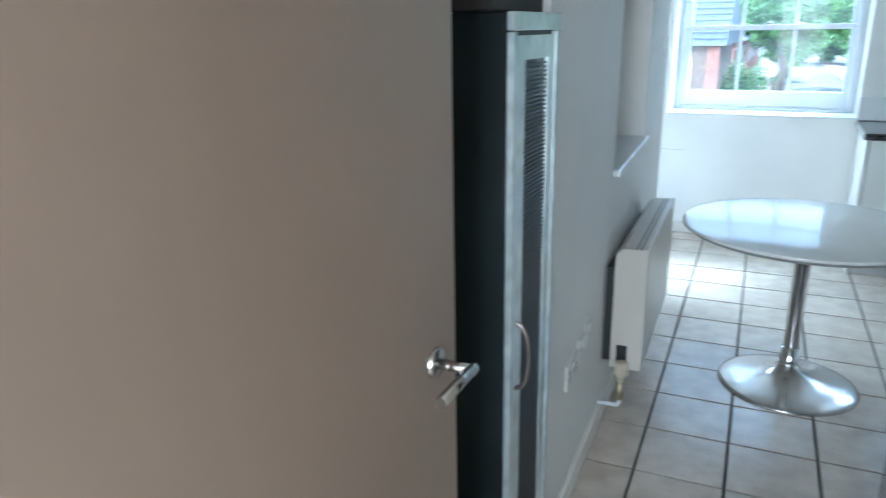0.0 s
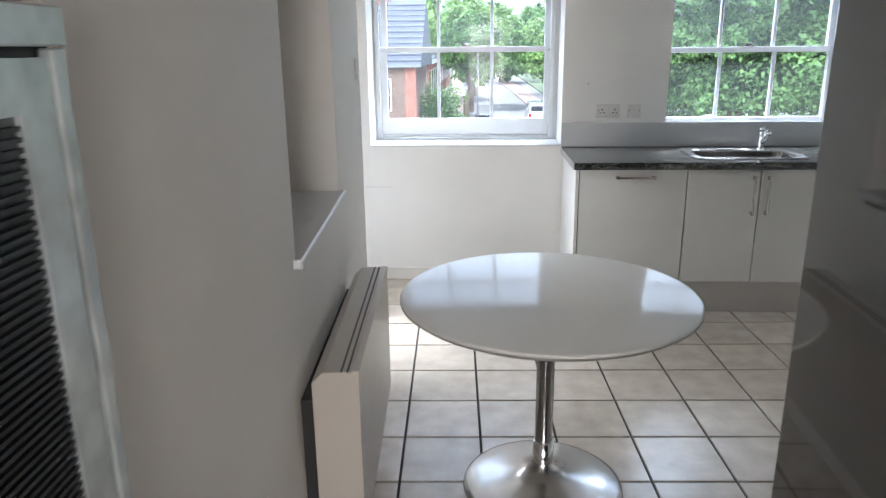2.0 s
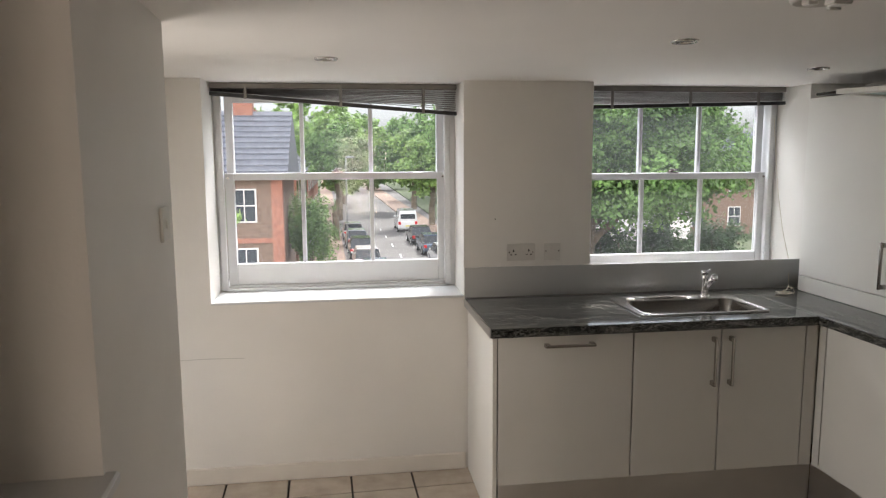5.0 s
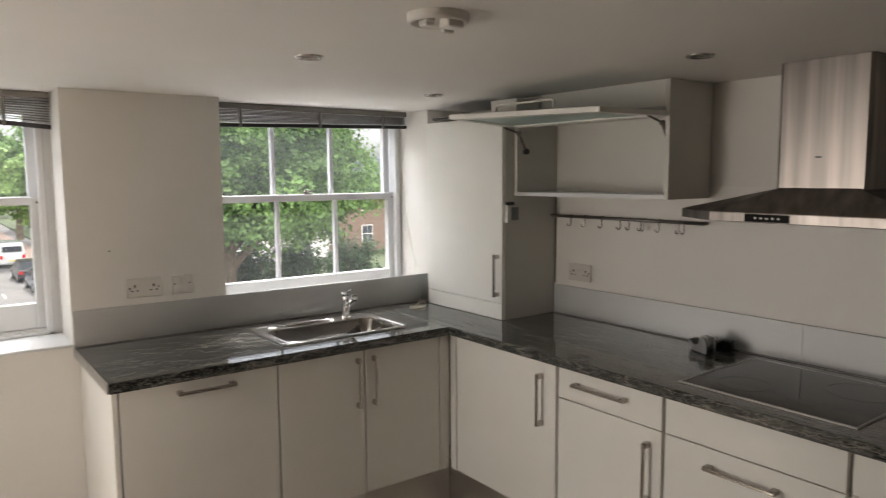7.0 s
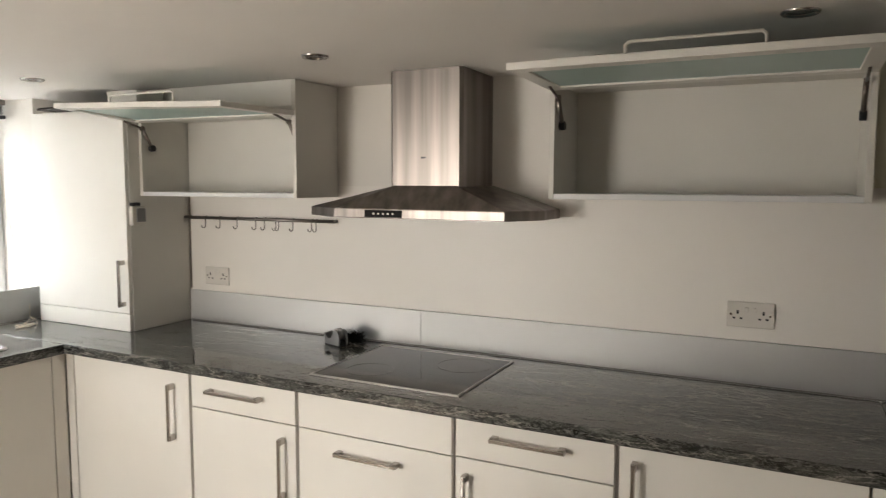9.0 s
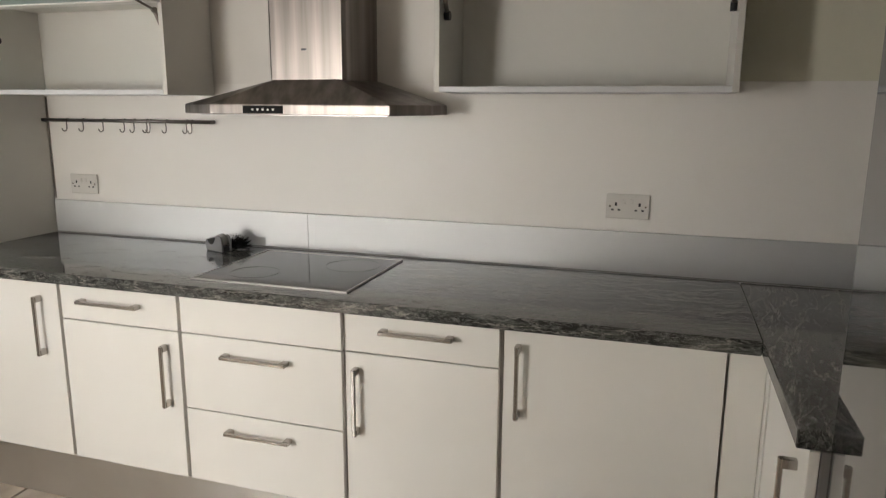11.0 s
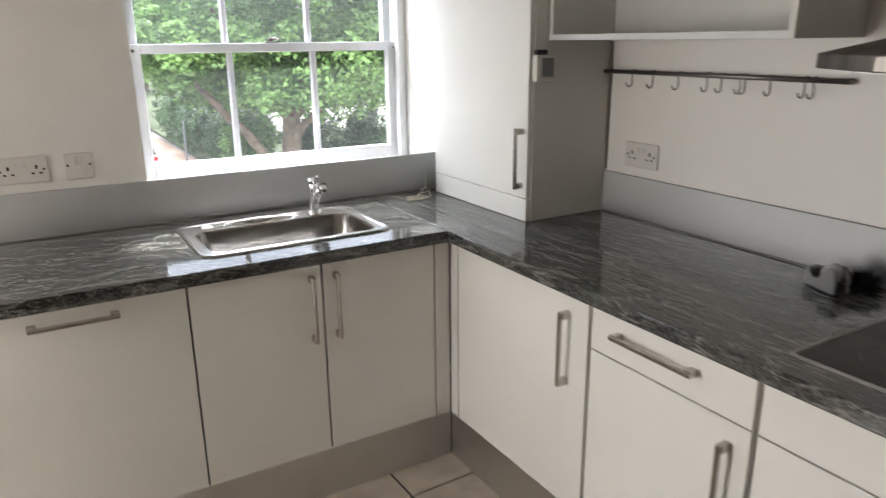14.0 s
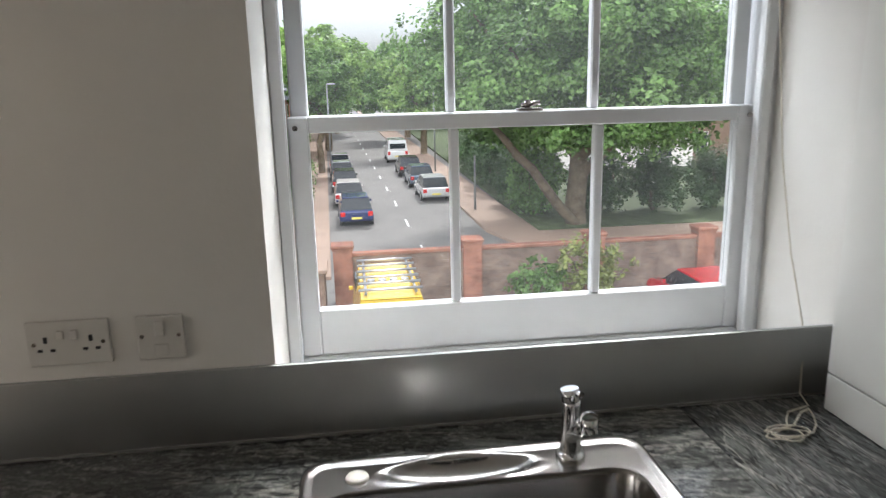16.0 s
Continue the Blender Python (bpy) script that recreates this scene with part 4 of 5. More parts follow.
# ---- sockets and switches ----
def plate(name, m, w, h, label, category, kind):
    s = thing(name, m, label, category, "wall sockets")
    p = part("plate", B(-w / 2, w / 2, -0.009, 0, -h / 2, h / 2, 0.003, seg=2), white_plastic, s)
    if kind == "double":
        for sx in (-1, 1):
            cx = sx * w * 0.27
            for dx, dz, a, b in ((0, 0.008, 0.0035, 0.006), (-0.011, -0.012, 0.0045, 0.0028), (0.011, -0.012, 0.0045, 0.0028)):
                part("pin_hole", B(cx + dx - a, cx + dx + a, -0.0096, -0.0086, dz - b, dz + b), dark_plastic, s)
            part("rocker", B(sx * 0.006 if sx > 0 else -0.018, 0.018 if sx > 0 else -0.006, -0.013, -0.009, 0.008, 0.026, 0.0015), white_plastic, s)
            part("screw", cyl(bmesh.new(), (sx * (w / 2 - 0.013), -0.0095, 0), (sx * (w / 2 - 0.013), -0.0088, 0), 0.004, 10), handle_steel, s)
    elif kind == "spur":
        part("rocker", B(-0.009, 0.009, -0.014, -0.009, 0.004, 0.034, 0.002), white_plastic, s)
        part("fuse_holder", B(-0.013, 0.013, -0.011, -0.009, -0.034, -0.012, 0.001), white_plastic, s)
        for sx in (-1, 1):
            part("screw", cyl(bmesh.new(), (sx * 0.033, -0.0095, 0.004), (sx * 0.033, -0.0088, 0.004), 0.004, 10), handle_steel, s)
    elif kind == "switch":
        part("rocker", B(-0.007, 0.007, -0.013, -0.009, -0.013, 0.013, 0.002), white_plastic, s)
    return s


plate("double_socket", pose(0.963, 5.6045, 1.123), 0.146, 0.086, "white double wall socket above the splashback", "socket", "double")
plate("fused_switch", pose(1.125, 5.6045, 1.122), 0.086, 0.086, "white fused switch beside the double socket", "switch", "spur")
plate("double_socket", pose(2.8005, 4.727, 1.12, 0, 0, -90), 0.146, 0.086, "white double wall socket on the panel below the hook rail", "socket", "double")
plate("double_socket", pose(2.8005, 2.389, 1.132, 0, 0, -90), 0.146, 0.086, "white double wall socket on the panel beside the hob", "socket", "double")
plate("light_switch", pose(LX + 0.0005, 4.075, 1.435, 0, 0, 90), 0.086, 0.088, "white light switch plate on the plaster wall", "switch", "switch")
plate("double_socket", pose(LX + 0.0005, 2.085, 0.483, 0, 0, 90), 0.146, 0.086, "white double wall socket near the skirting", "socket", "double")
plate("phone_socket", pose(LX + 0.0005, 2.215, 0.503, 0, 0, 90), 0.086, 0.086, "white blank socket plate near the skirting", "socket", "spur")
plate("aerial_socket", pose(LX + 0.0005, 2.318, 0.520, 0, 0, 90), 0.086, 0.086, "white blank socket plate near the radiator", "socket", "spur")

# ---- ceiling fittings ----
for x, y in ((1.178, 4.362), (2.16, 3.67), (2.095, 4.987), (2.178, 2.285), (0.034, 4.881)):
    s = thing("downlight", pose(x, y, CEIL), "small recessed chrome downlight, switched off", "downlight", "recessed ceiling lights")
    part("bezel", lathe(bmesh.new(), [(0.030, -0.001), (0.032, -0.006), (0.040, -0.007), (0.044, -0.003), (0.044, 0.0)], 32), column_steel, s)
    part("lamp", lathe(bmesh.new(), [(0.0, -0.002), (0.030, -0.0015)], 24), mat("unlit_lamp_face", (0.34, 0.33, 0.31), 0.25, 0.5), s, "unlit dull lamp face")
smoke = thing("smoke_alarm_base", pose(1.170, 3.688, CEIL), "white smoke alarm mounting base with its cover missing", "smoke alarm")
part("plate", lathe(bmesh.new(), [(0, -0.012), (0.052, -0.012), (0.062, -0.021), (0.068, -0.020), (0.071, -0.014), (0.071, 0.0)], 40), white_plastic, smoke)
part("terminal", B(-0.005, 0.04, -0.045, -0.008, -0.033, -0.011, 0.003), white_plastic, smoke)
part("terminal", B(-0.035, -0.01, 0.0, 0.03, -0.026, -0.011, 0.003), white_plastic, smoke)
part("clip", B(0.02, 0.05, 0.005, 0.018, -0.036, -0.011, 0.002), carcass_grey, smoke)
part("clip", B(-0.055, -0.03, -0.03, -0.02, -0.024, -0.011, 0.002), carcass_grey, smoke)

# ---- table ----
base_steel = mat("satin_polished_base", (0.62, 0.61, 0.60), 0.2, 1.0, var=0.02, scale=4)
table = thing("round_table", pose(0.372, 3.268, 0), "round white pedestal table with polished metal trumpet base", "table")
part("tabletop", lathe(bmesh.new(), [(0, 0.709), (0.474, 0.709), (0.491, 0.719), (0.4925, 0.725), (0.490, 0.728), (0.482, 0.729), (0, 0.729)], 128), table_white, table)
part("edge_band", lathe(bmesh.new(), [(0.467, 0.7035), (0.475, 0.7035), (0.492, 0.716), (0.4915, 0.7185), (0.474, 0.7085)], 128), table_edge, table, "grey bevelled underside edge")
part("column", lathe(bmesh.new(), [(0.031, 0.10), (0.031, 0.703), (0.1, 0.705), (0.1, 0.709)], 40), column_steel, table)
part("collar", lathe(bmesh.new(), [(0.031, 0.18), (0.037, 0.178), (0.038, 0.1), (0.04, 0.09)], 40), chrome, table)
part("base", lathe(bmesh.new(), [(0.038, 0.1), (0.045, 0.085), (0.065, 0.066), (0.10, 0.048), (0.15, 0.034), (0.21, 0.023), (0.265, 0.014), (0.281, 0.008), (0.284, 0.0), (0, 0.0)], 96), base_steel, table, "polished base_steel trumpet base")

# ---- radiator ----
slot_shade = mat("slot_shadow_grey", (0.16, 0.145, 0.125), 0.6)
rad = thing("radiator", pose(LX - 0.002, 2.65, 0.008, 0, 0, 0.0), "cream enamelled convector radiator with slotted top on the wall", "radiator")
rl = 0.89
bm = bmesh.new()
prof = [(0.034, 0.224), (0.148, 0.224), (0.156, 0.232), (0.156, 0.715), (0.148, 0.722), (0.062, 0.722), (0.034, 0.695)]
u, v = [bm.verts.new((x, 0, z)) for x, z in prof], [bm.verts.new((x, rl, z)) for x, z in prof]
bm.faces.new(u), bm.faces.new(v[::-1])
for i in range(len(prof)):
    j = (i + 1) % len(prof)
    bm.faces.new((u[j], u[i], v[i], v[j]))
bmesh.ops.recalc_face_normals(bm, faces=bm.faces)
part("casing", bm, radiator_cream, rad, "", 0.003)
# dark box stands in for the shade between casing and wall
part("gap_filler", B(0.001, 0.033, 0.01, rl - 0.01, 0.25, 0.64), radiator_gap_shade, rad, "dark filler painted as the shade behind the casing")
# flat strips whose grey paints the shade in the top grooves
for x in (0.108, 0.124):
    part("slot", B(x, x + 0.006, 0.002, rl - 0.002, 0.7215, 0.7232), slot_shade, rad)
part("lip", B(0.137, 0.1575, -0.001, rl + 0.001, 0.714, 0.727, 0.002), radiator_cream, rad)
# no hollow is cut; black colour stands for its shade
part("valve_cutout_shade", B(0.058, 0.098, -0.003, 0.001, 0.232, 0.325, 0.001), dark_plastic, rad, "black plate painted as the shaded valve cut-out")
valve = thing("radiator_valve", pose(LX + 0.085, 2.615, 0.03), "old brass and cream radiator valve with white pipe", "valve")
bm = lathe(bmesh.new(), [(0, 0.25), (0.02, 0.25), (0.026, 0.243), (0.027, 0.2), (0.022, 0.19), (0.014, 0.185), (0.014, 0.15)], 24)
part("knob", bm, mat("aged_cream_plastic", (0.55, 0.47, 0.34), 0.5), valve, "aged cream knob")
part("body", cyl(cyl(bmesh.new(), (0, 0, 0.09), (0, 0, 0.165), 0.015, 16), (0, 0, 0.14), (0, 0.06, 0.22), 0.012, 14), brass, valve)
curve_mesh("pipe", [(0, 0, 0.10), (0, 0, 0.075), (-0.01, 0, 0.06), (-0.10, 0, 0.058), (-0.108, 0.0, 0.058)], 0.009, gloss_white, valve, "white painted pipe")

# ---- metal locker by the door ----
locker = thing("metal_locker", pose(-0.413, 1.388, 0.0, 0, 0, 1.2), "slim black metal locker with galvanised door and mesh vent", "locker")
part("body", B(-0.034, 0.155, 0.0, 0.32, 0.0, 1.557, 0.002), black_sheet, locker)
part("cap", B(0.1555, 0.172, -0.002, 0.3225, 1.5235, 1.559, 0.002), galvanised, locker, "galvanised top rail")
fr = bmesh.new()
for y0, y1, z0, z1 in ((0.0, 0.022, 0.0, 1.522), (0.298, 0.32, 0.0, 1.522), (0.022, 0.298, 0.0, 0.03)):
    box(fr, 0.1555, 0.17, y0, y1, z0, z1, 0.002)
part("frame", fr, galvanised, locker)
ld = part("door", ring_slab(bmesh.new(), (0.026, 0.294, 0.034, 1.514), (0.085, 0.245, 0.274, 1.467), 0.0, 0.010), galvanised, locker, "galvanised door")
ld.matrix_local = Matrix(((0, 0, 1, 0.156), (1, 0, 0, 0), (0, 1, 0, 0), (0, 0, 0, 1)))
part("vent_backing", B(0.1555, 0.158, 0.086, 0.244, 0.275, 1.466), dark_plastic, locker)
slat = B(-0.003, 0.003, 0.087, 0.243, -0.0022, 0.0022)
me_slat = bpy.data.meshes.new("vent_slat")
slat.to_mesh(me_slat)
me_slat.materials.append(mat("dark_vent_slats", (0.045, 0.05, 0.052), 0.35, 0.5))
for i in range(130):
    o = new("vent_slat", me_slat)
    o.parent = locker
    o.location = (0.161, 0, 0.282 + i * 0.0091)
bow = [(0.166, 0.75), (0.180, 0.757), (0.190, 0.775), (0.196, 0.80), (0.198, 0.83), (0.196, 0.86), (0.190, 0.885), (0.180, 0.903), (0.166, 0.91)]
curve_mesh("handle", [(x, 0.048, z) for x, z in bow], 0.0055, arm_steel, locker, "dark steel bow handle")
strip = thing("metal_rail", pose(-0.41, 1.370, 0), "upright steel rail with sprung chrome clips beside the locker", "rail")
rail_steel = mat("dull_dark_rail_steel", (0.42, 0.385, 0.35), 0.3, 0.9, var=0.08, scale=12)
part("rail", B(-0.012, 0.004, -0.012, 0.016, 0.02, 1.72, 0.002), rail_steel, strip)
part("dark_channel", B(-0.03, -0.0125, -0.01, 0.018, 0.02, 1.72, 0.002), dark_plastic, strip, "dark channel")
for z in (1.54, 1.472, 1.215, 0.78):
    clip = part("clip_plate", B(-0.010, 0.008, -0.0175, -0.0125, z - 0.034, z + 0.034, 0.002), rail_steel, strip, "steel clip plate")
    part("clip_flange", B(0.0045, 0.0085, -0.0125, 0.016, z - 0.034, z + 0.034, 0.001), rail_steel, clip)
    for dz in (-0.02, 0.02):
        part("clip_pin", cyl(bmesh.new(), (0.0, -0.0175, z + dz), (-0.030, -0.040, z + dz - 0.008), 0.0036, 10), chrome, clip)
    part("clip_seam", B(-0.0105, 0.0088, -0.018, -0.012, z + 0.034, z + 0.0375), dark_plastic, clip)
shelf_box = thing("brown_box", pose(-0.35, 1.55, 1.5592), "dark brown box lying on top of the locker", "box")
part("carton", B(-0.065, 0.06, -0.16, 0.155, 0, 0.12, 0.004), brown_board, shelf_box)

# ---- refrigerator ----
fridge = thing("refrigerator", pose(1.15, 1.65, 0), "wide glossy grey refrigerator with mirror-like side", "refrigerator")
FO = [(-0.59, 0.305), (0.485, 0.305), (0.485, -0.288), (-0.588, -0.288)]
part("body", prism(bmesh.new(), FO, 0.03, 1.80), fridge_gloss, fridge, "", 0.008)
part("gasket_strip", prism(bmesh.new(), [(-0.587, -0.2895), (-0.50, -0.2895), (-0.50, -0.337), (-0.587, -0.337)], 0.03, 1.80), matt_black, fridge, "black strip along the edge")
for x in (-0.07, -0.02):
    part("handle", cyl(cyl(cyl(bmesh.new(), (x, 0.355, 0.6), (x, 0.355, 1.5), 0.012, 14), (x, 0.355, 0.64), (x, 0.31, 0.64), 0.009, 10), (x, 0.355, 1.46), (x, 0.31, 1.46), 0.009, 10), dark_plastic, fridge)
part("hinge_bracket", B(-0.5965, -0.5885, 0.285, 0.3075, 0.545, 0.60, 0.002), dark_plastic, fridge, "small dark hinge bracket")
for z in (0.42, 0.74, 1.06, 1.19, 1.36):
    part("rivet", cyl(bmesh.new(), (-0.5885, -0.313, z), (-0.5865, -0.313, z), 0.0024 if z != 1.19 else 0.005, 12), column_steel, fridge)
for x, y in ((-0.4, -0.22), (0.42, -0.22), (-0.45, 0.25), (0.42, 0.25)):
    part("foot", cyl(bmesh.new(), (x, y, 0), (x, y, 0.035), 0.025, 14), dark_plastic, fridge)

# ---- hall door ----
hx, hy, ex, ey = -0.212, 0.27, -0.212, 1.048
ang = math.degrees(math.atan2(ey - hy, ex - hx))
L = math.hypot(ex - hx, ey - hy)
door = tagged(thing("door_1", pose(hx, hy, 0, 0, 0, ang), "cream painted flush door, colour darkened for dim light, standing open, with steel lever handle", "door"), kind="structure")
part("leaf", B(0, L, 0.0, 0.04, 0.008, 1.95, 0.002), door_cream_dimmed, door)
part("rose", lathe(bmesh.new(), [(0, 0.008), (0.022, 0.008), (0.0245, 0.0055), (0.025, 0.0)], 32), handle_steel, door, "round steel rose").matrix_local = Matrix.Translation((L - 0.078, 0, 1.036)) @ pose(0, 0, 0, 90, 0, 0)
lever = cyl(bmesh.new(), (L - 0.078, -0.008, 1.036), (L - 0.078, -0.068, 1.036), 0.0088, 20)
part("lever", cyl(lever, (L - 0.069, -0.062, 1.036), (L - 0.186, -0.062, 1.036), 0.009, 20), handle_steel, door, "steel lever handle")

# ---- blind cord on the worktop ----
cord = thing("blind_cord", pose(2.393, 5.52, CT1), "thin cream blind cord hanging down and coiled on the worktop", "cord")
pts = [(0.05, 0.30, 0.9), (0.045, 0.22, 0.5), (0.045, 0.16, 0.3), (0.04, 0.09, 0.16), (0.042, 0.08, 0.1), (0.035, 0.07, 0.055), (0.018, 0.045, 0.02), (0.022, 0.02, 0.004),
       (-0.005, 0.012, 0.003), (-0.035, 0.002, 0.003), (-0.06, -0.03, 0.003)]
for i in range(34):
    a = 1.2 + i * 0.62
    pts.append((-0.092 + (0.036 + 0.012 * math.sin(a * 0.37)) * math.cos(a), -0.088 + (0.021 + 0.009 * math.cos(a * 0.6)) * math.sin(a), 0.003 + 0.00022 * i))
pts += [(-0.075, -0.075, 0.016), (-0.052, -0.06, 0.034), (-0.03, -0.052, 0.036), (-0.018, -0.052, 0.02), (-0.016, -0.06, 0.004), (-0.04, -0.085, 0.002)]
curve_mesh("cord", pts, 0.0016, cord_white, cord)

# the west wall runs a little out of square
SKEW = Matrix.Translation((LX - 0.044, 4.0, 0)) @ pose(0, 0, 0, 0, 0, 2.4) @ Matrix.Translation((-LX, -4.0, 0))
for o in list(scene.collection.objects):
    if o.parent is None and o.name.split(".")[0] in ("wall_west", "niche_sill", "baseboard_west", "light_switch", "phone_socket", "aerial_socket", "radiator", "radiator_valve"):
        o.matrix_world = SKEW @ o.matrix_world
        if o.name == "niche_sill":
            o.matrix_world = Matrix.Translation((0, 2.7, 1.0)) @ pose(0, 0, 0, 1.6) @ Matrix.Translation((0, -2.7, -1.0)) @ o.matrix_world
    elif o.parent is None and o.name.startswith("double_socket") and o.matrix_world.translation.x < 0:
        o.matrix_world = SKEW @ o.matrix_world

# ---- floor tiles ----
TP, TA, T0 = 0.3055, radians(1.8), (1.955, 4.553)
me_t = bpy.data.meshes.new("tile")
bm = box(bmesh.new(), 0.0048, TP - 0.0048, 0.0048, TP - 0.0048, -0.012, 0.0, 0.0018)
bm.to_mesh(me_t)
me_t.materials.append(tile_stone)
for i in range(-11, 4):
    for j in range(-20, 4):
        lx, ly = i * TP, j * TP
        x = T0[0] + lx * math.cos(TA) - ly * math.sin(TA)
        y = T0[1] + lx * math.sin(TA) + ly * math.cos(TA)
        if not (-1.25 < x < 2.75 and -1.3 < y < 5.55):
            continue
        if y < 1.4 and x > 0.86:
            continue
        o = new("tile", me_t)
        o.parent = floor
        o.matrix_world = pose(x, y, 0, 0, 0, math.degrees(TA))

curve_mesh("hairline_crack", [(-0.92, 5.6046, 0.622), (-0.82, 5.6046, 0.630), (-0.70, 5.6046, 0.634), (-0.60, 5.6046, 0.637), (-0.50, 5.6046, 0.635), (-0.41, 5.6046, 0.634)], 0.0007, mat("dark_hairline", (0.22, 0.19, 0.16), 0.9), wall_north, "thin dark hairline crack in the plaster")
nail = tagged(obj("nail", cyl(bmesh.new(), (0.83, 5.5975, 1.292), (0.83, 5.606, 1.292), 0.003, 8), dark_plastic, None, "small dark nail head in the plaster"), "", "nail")

# ---- outdoors: ground, street, houses, trees, cars ----
G = -5.6
struct("ground", B(-400, 500, 6.1, 900, G - 1, G), asphalt, "grey asphalt ground and roadway", "ground")
struct("pavement_left", prism(bmesh.new(), [(-1.7, 30), (0.6, 30), (-4.6, 220), (-6.9, 220)], G, G + 0.13), paving, "pale paved footway with kerb", "pavement")
struct("pavement_right", prism(bmesh.new(), [(8.9, 33), (60, 33), (60, 36.2), (10.3, 36.2), (6.0, 220), (3.2, 220), (7.9, 37)], G, G + 0.13), paving, "pale paved footway with kerb at the corner", "pavement")
struct("lawn", prism(bmesh.new(), [(-30, 35.5), (-1.85, 35.5), (-6.9, 220), (-30, 220)], G, G + 0.16), lawn, "rough green front garden", "lawn")
struct("garden", B(10.3, 60, 36.2, 220, G, G + 0.16), lawn, "rough green garden behind the hedge", "lawn")
dash = tagged(new("road_marking"), "white dashed centre line on the road", "road marking", "", "structure")
me_d = bpy.data.meshes.new("dash")
B(-0.05, 0.05, 0, 2.0, 0, 0.006).to_mesh(me_d)
me_d.materials.append(road_paint)
for i in range(16):
    o = new("dash", me_d)
    o.parent = dash
    o.location = (4.5 - 0.028 * i * 6.2, 33 + i * 6.2, G)

bw = thing("garden_wall", pose(0, 27, G), "brown brick yard wall with red brick piers and coping", "wall")
part("brickwork", B(1.15, 22, -0.12, 0.12, 0, 1.62), yard_brick, bw)
part("coping", B(1.15, 22, -0.15, 0.15, 1.62, 1.74, 0.015), pier_brick, bw, "red brick-on-edge coping")
for x in (1.12, 5.42, 9.7, 13.7, 18.4):
    p = part("pier", B(x - 0.31, x + 0.31, -0.28, 0.28, 0, 1.86), pier_brick, bw, "red brick pier")
    part("pier_corbel", B(x - 0.34, x + 0.34, -0.31, 0.31, 1.86, 1.93, 0.008), pier_brick, p)
    part("pier_cap", B(x - 0.38, x + 0.38, -0.35, 0.35, 1.93, 2.05, 0.03), pier_brick, p)
bin_store = thing("bin_store", pose(-0.15, 26, G), "low brick store with slatted door", "store")
part("body", B(-0.9, 0.7, -0.6, 0.6, 0, 1.5), brick_brown, bin_store)
part("roof", B(-1.0, 0.8, -0.7, 0.7, 1.5, 1.62, 0.02), paving, bin_store)


def house(name, m, w, d, eave, ridge, wall, roof, label, rows, cols, gable=True, trim=None):
    """Its front stands along local x at y = 0; the ridge runs along x."""
    hs = thing(name, m, label, "house")
    part("wall", B(0, w, 0, d, 0, eave), wall, hs)
    bm = bmesh.new()
    o = 0.35
    v = [bm.verts.new(p) for p in ((-o, -o, eave - 0.15), (w + o, -o, eave - 0.15), (w + o, d + o, eave - 0.15), (-o, d + o, eave - 0.15), (-o, d / 2, ridge), (w + o, d / 2, ridge))]
    for q in ((0, 1, 5, 4), (2, 3, 4, 5), (0, 4, 3), (1, 2, 5), (3, 2, 1, 0)):
        bm.faces.new([v[i] for i in q])
    bmesh.ops.recalc_face_normals(bm, faces=bm.faces)
    rf = part("roof", bm, roof, hs)
    course = (ridge - eave) / 12
    for i in range(1, 12):
        f = i / 12
        z = eave - 0.15 + (ridge - eave + 0.15) * f
        y = -o + (d / 2 + o) * f
        part("course", B(-o, w + o, y - 0.05, y + 0.05, z - 0.005, z + 0.05), roof, rf)
    for cx in (0.18, 0.72):
        ch = part("chimney", B(w * cx, w * cx + 1.3, d / 2 - 0.4, d / 2 + 0.4, ridge - 0.8, ridge + 1.5), brick_red, rf, "red brick chimney")
        for k in range(4):
            part("chimney_pot", cyl(bmesh.new(), (w * cx + 0.2 + 0.3 * k, d / 2, ridge + 1.5), (w * cx + 0.2 + 0.3 * k, d / 2, ridge + 2.0), 0.12, 10, 0.09), tile_orange, ch)
    for r in range(rows):
        z = 0.9 + r * 3.0
        for c in range(cols):
            x = w * (c + 0.5) / cols
            wd = part("window", B(x - 0.6, x + 0.6, -0.05, 0.1, z, z + 1.7), render_white, hs, "white framed window")
            for a, b in ((x - 0.52, x - 0.03), (x + 0.03, x + 0.52)):
                for q in (z + 0.08, z + 0.89):
                    part("pane", B(a, b, -0.07, -0.04, q, q + 0.74), house_glass, wd)
    if trim is not None:
        for x in (-0.06, w - 0.5):
            part("quoin", B(x, x + 0.56, -0.08, 0.5, 0, eave - 0.2), trim, hs, "red brick corner quoins")
        for r in range(1, rows):
            part("string_course", B(0.5, w - 0.5, -0.05, 0.05, r * 3.0 - 0.15, r * 3.0 + 0.1), trim, hs)
    return hs


house("house", pose(-14.1, 38.5, G), 11.0, 9.0, 6.3, 9.7, brick_brown, slate, "brown brick house with slate roof and red quoins", 2, 3, trim=brick_red)
house("house", pose(-3.2, 50, G, 0, 0, 90), 14, 8, 6.2, 9.4, brick_red, slate, "red brick terraced house along the street", 2, 5, trim=brick_red)
house("house", pose(-3.4, 70, G, 0, 0, 90), 26, 8, 6.2, 9.4, brick_red, slate, "red brick terraced house farther along the street", 2, 7)
house("house", pose(29, 60, G), 17, 9, 5.6, 9.2, brick_brown, slate, "brown brick house with slate roof behind the tree", 2, 5)
house("house", pose(14.5, 57, G), 14, 7, 2.7, 4.6, render_white, tile_orange, "low white rendered house with clay roof beyond the tree", 1, 3)


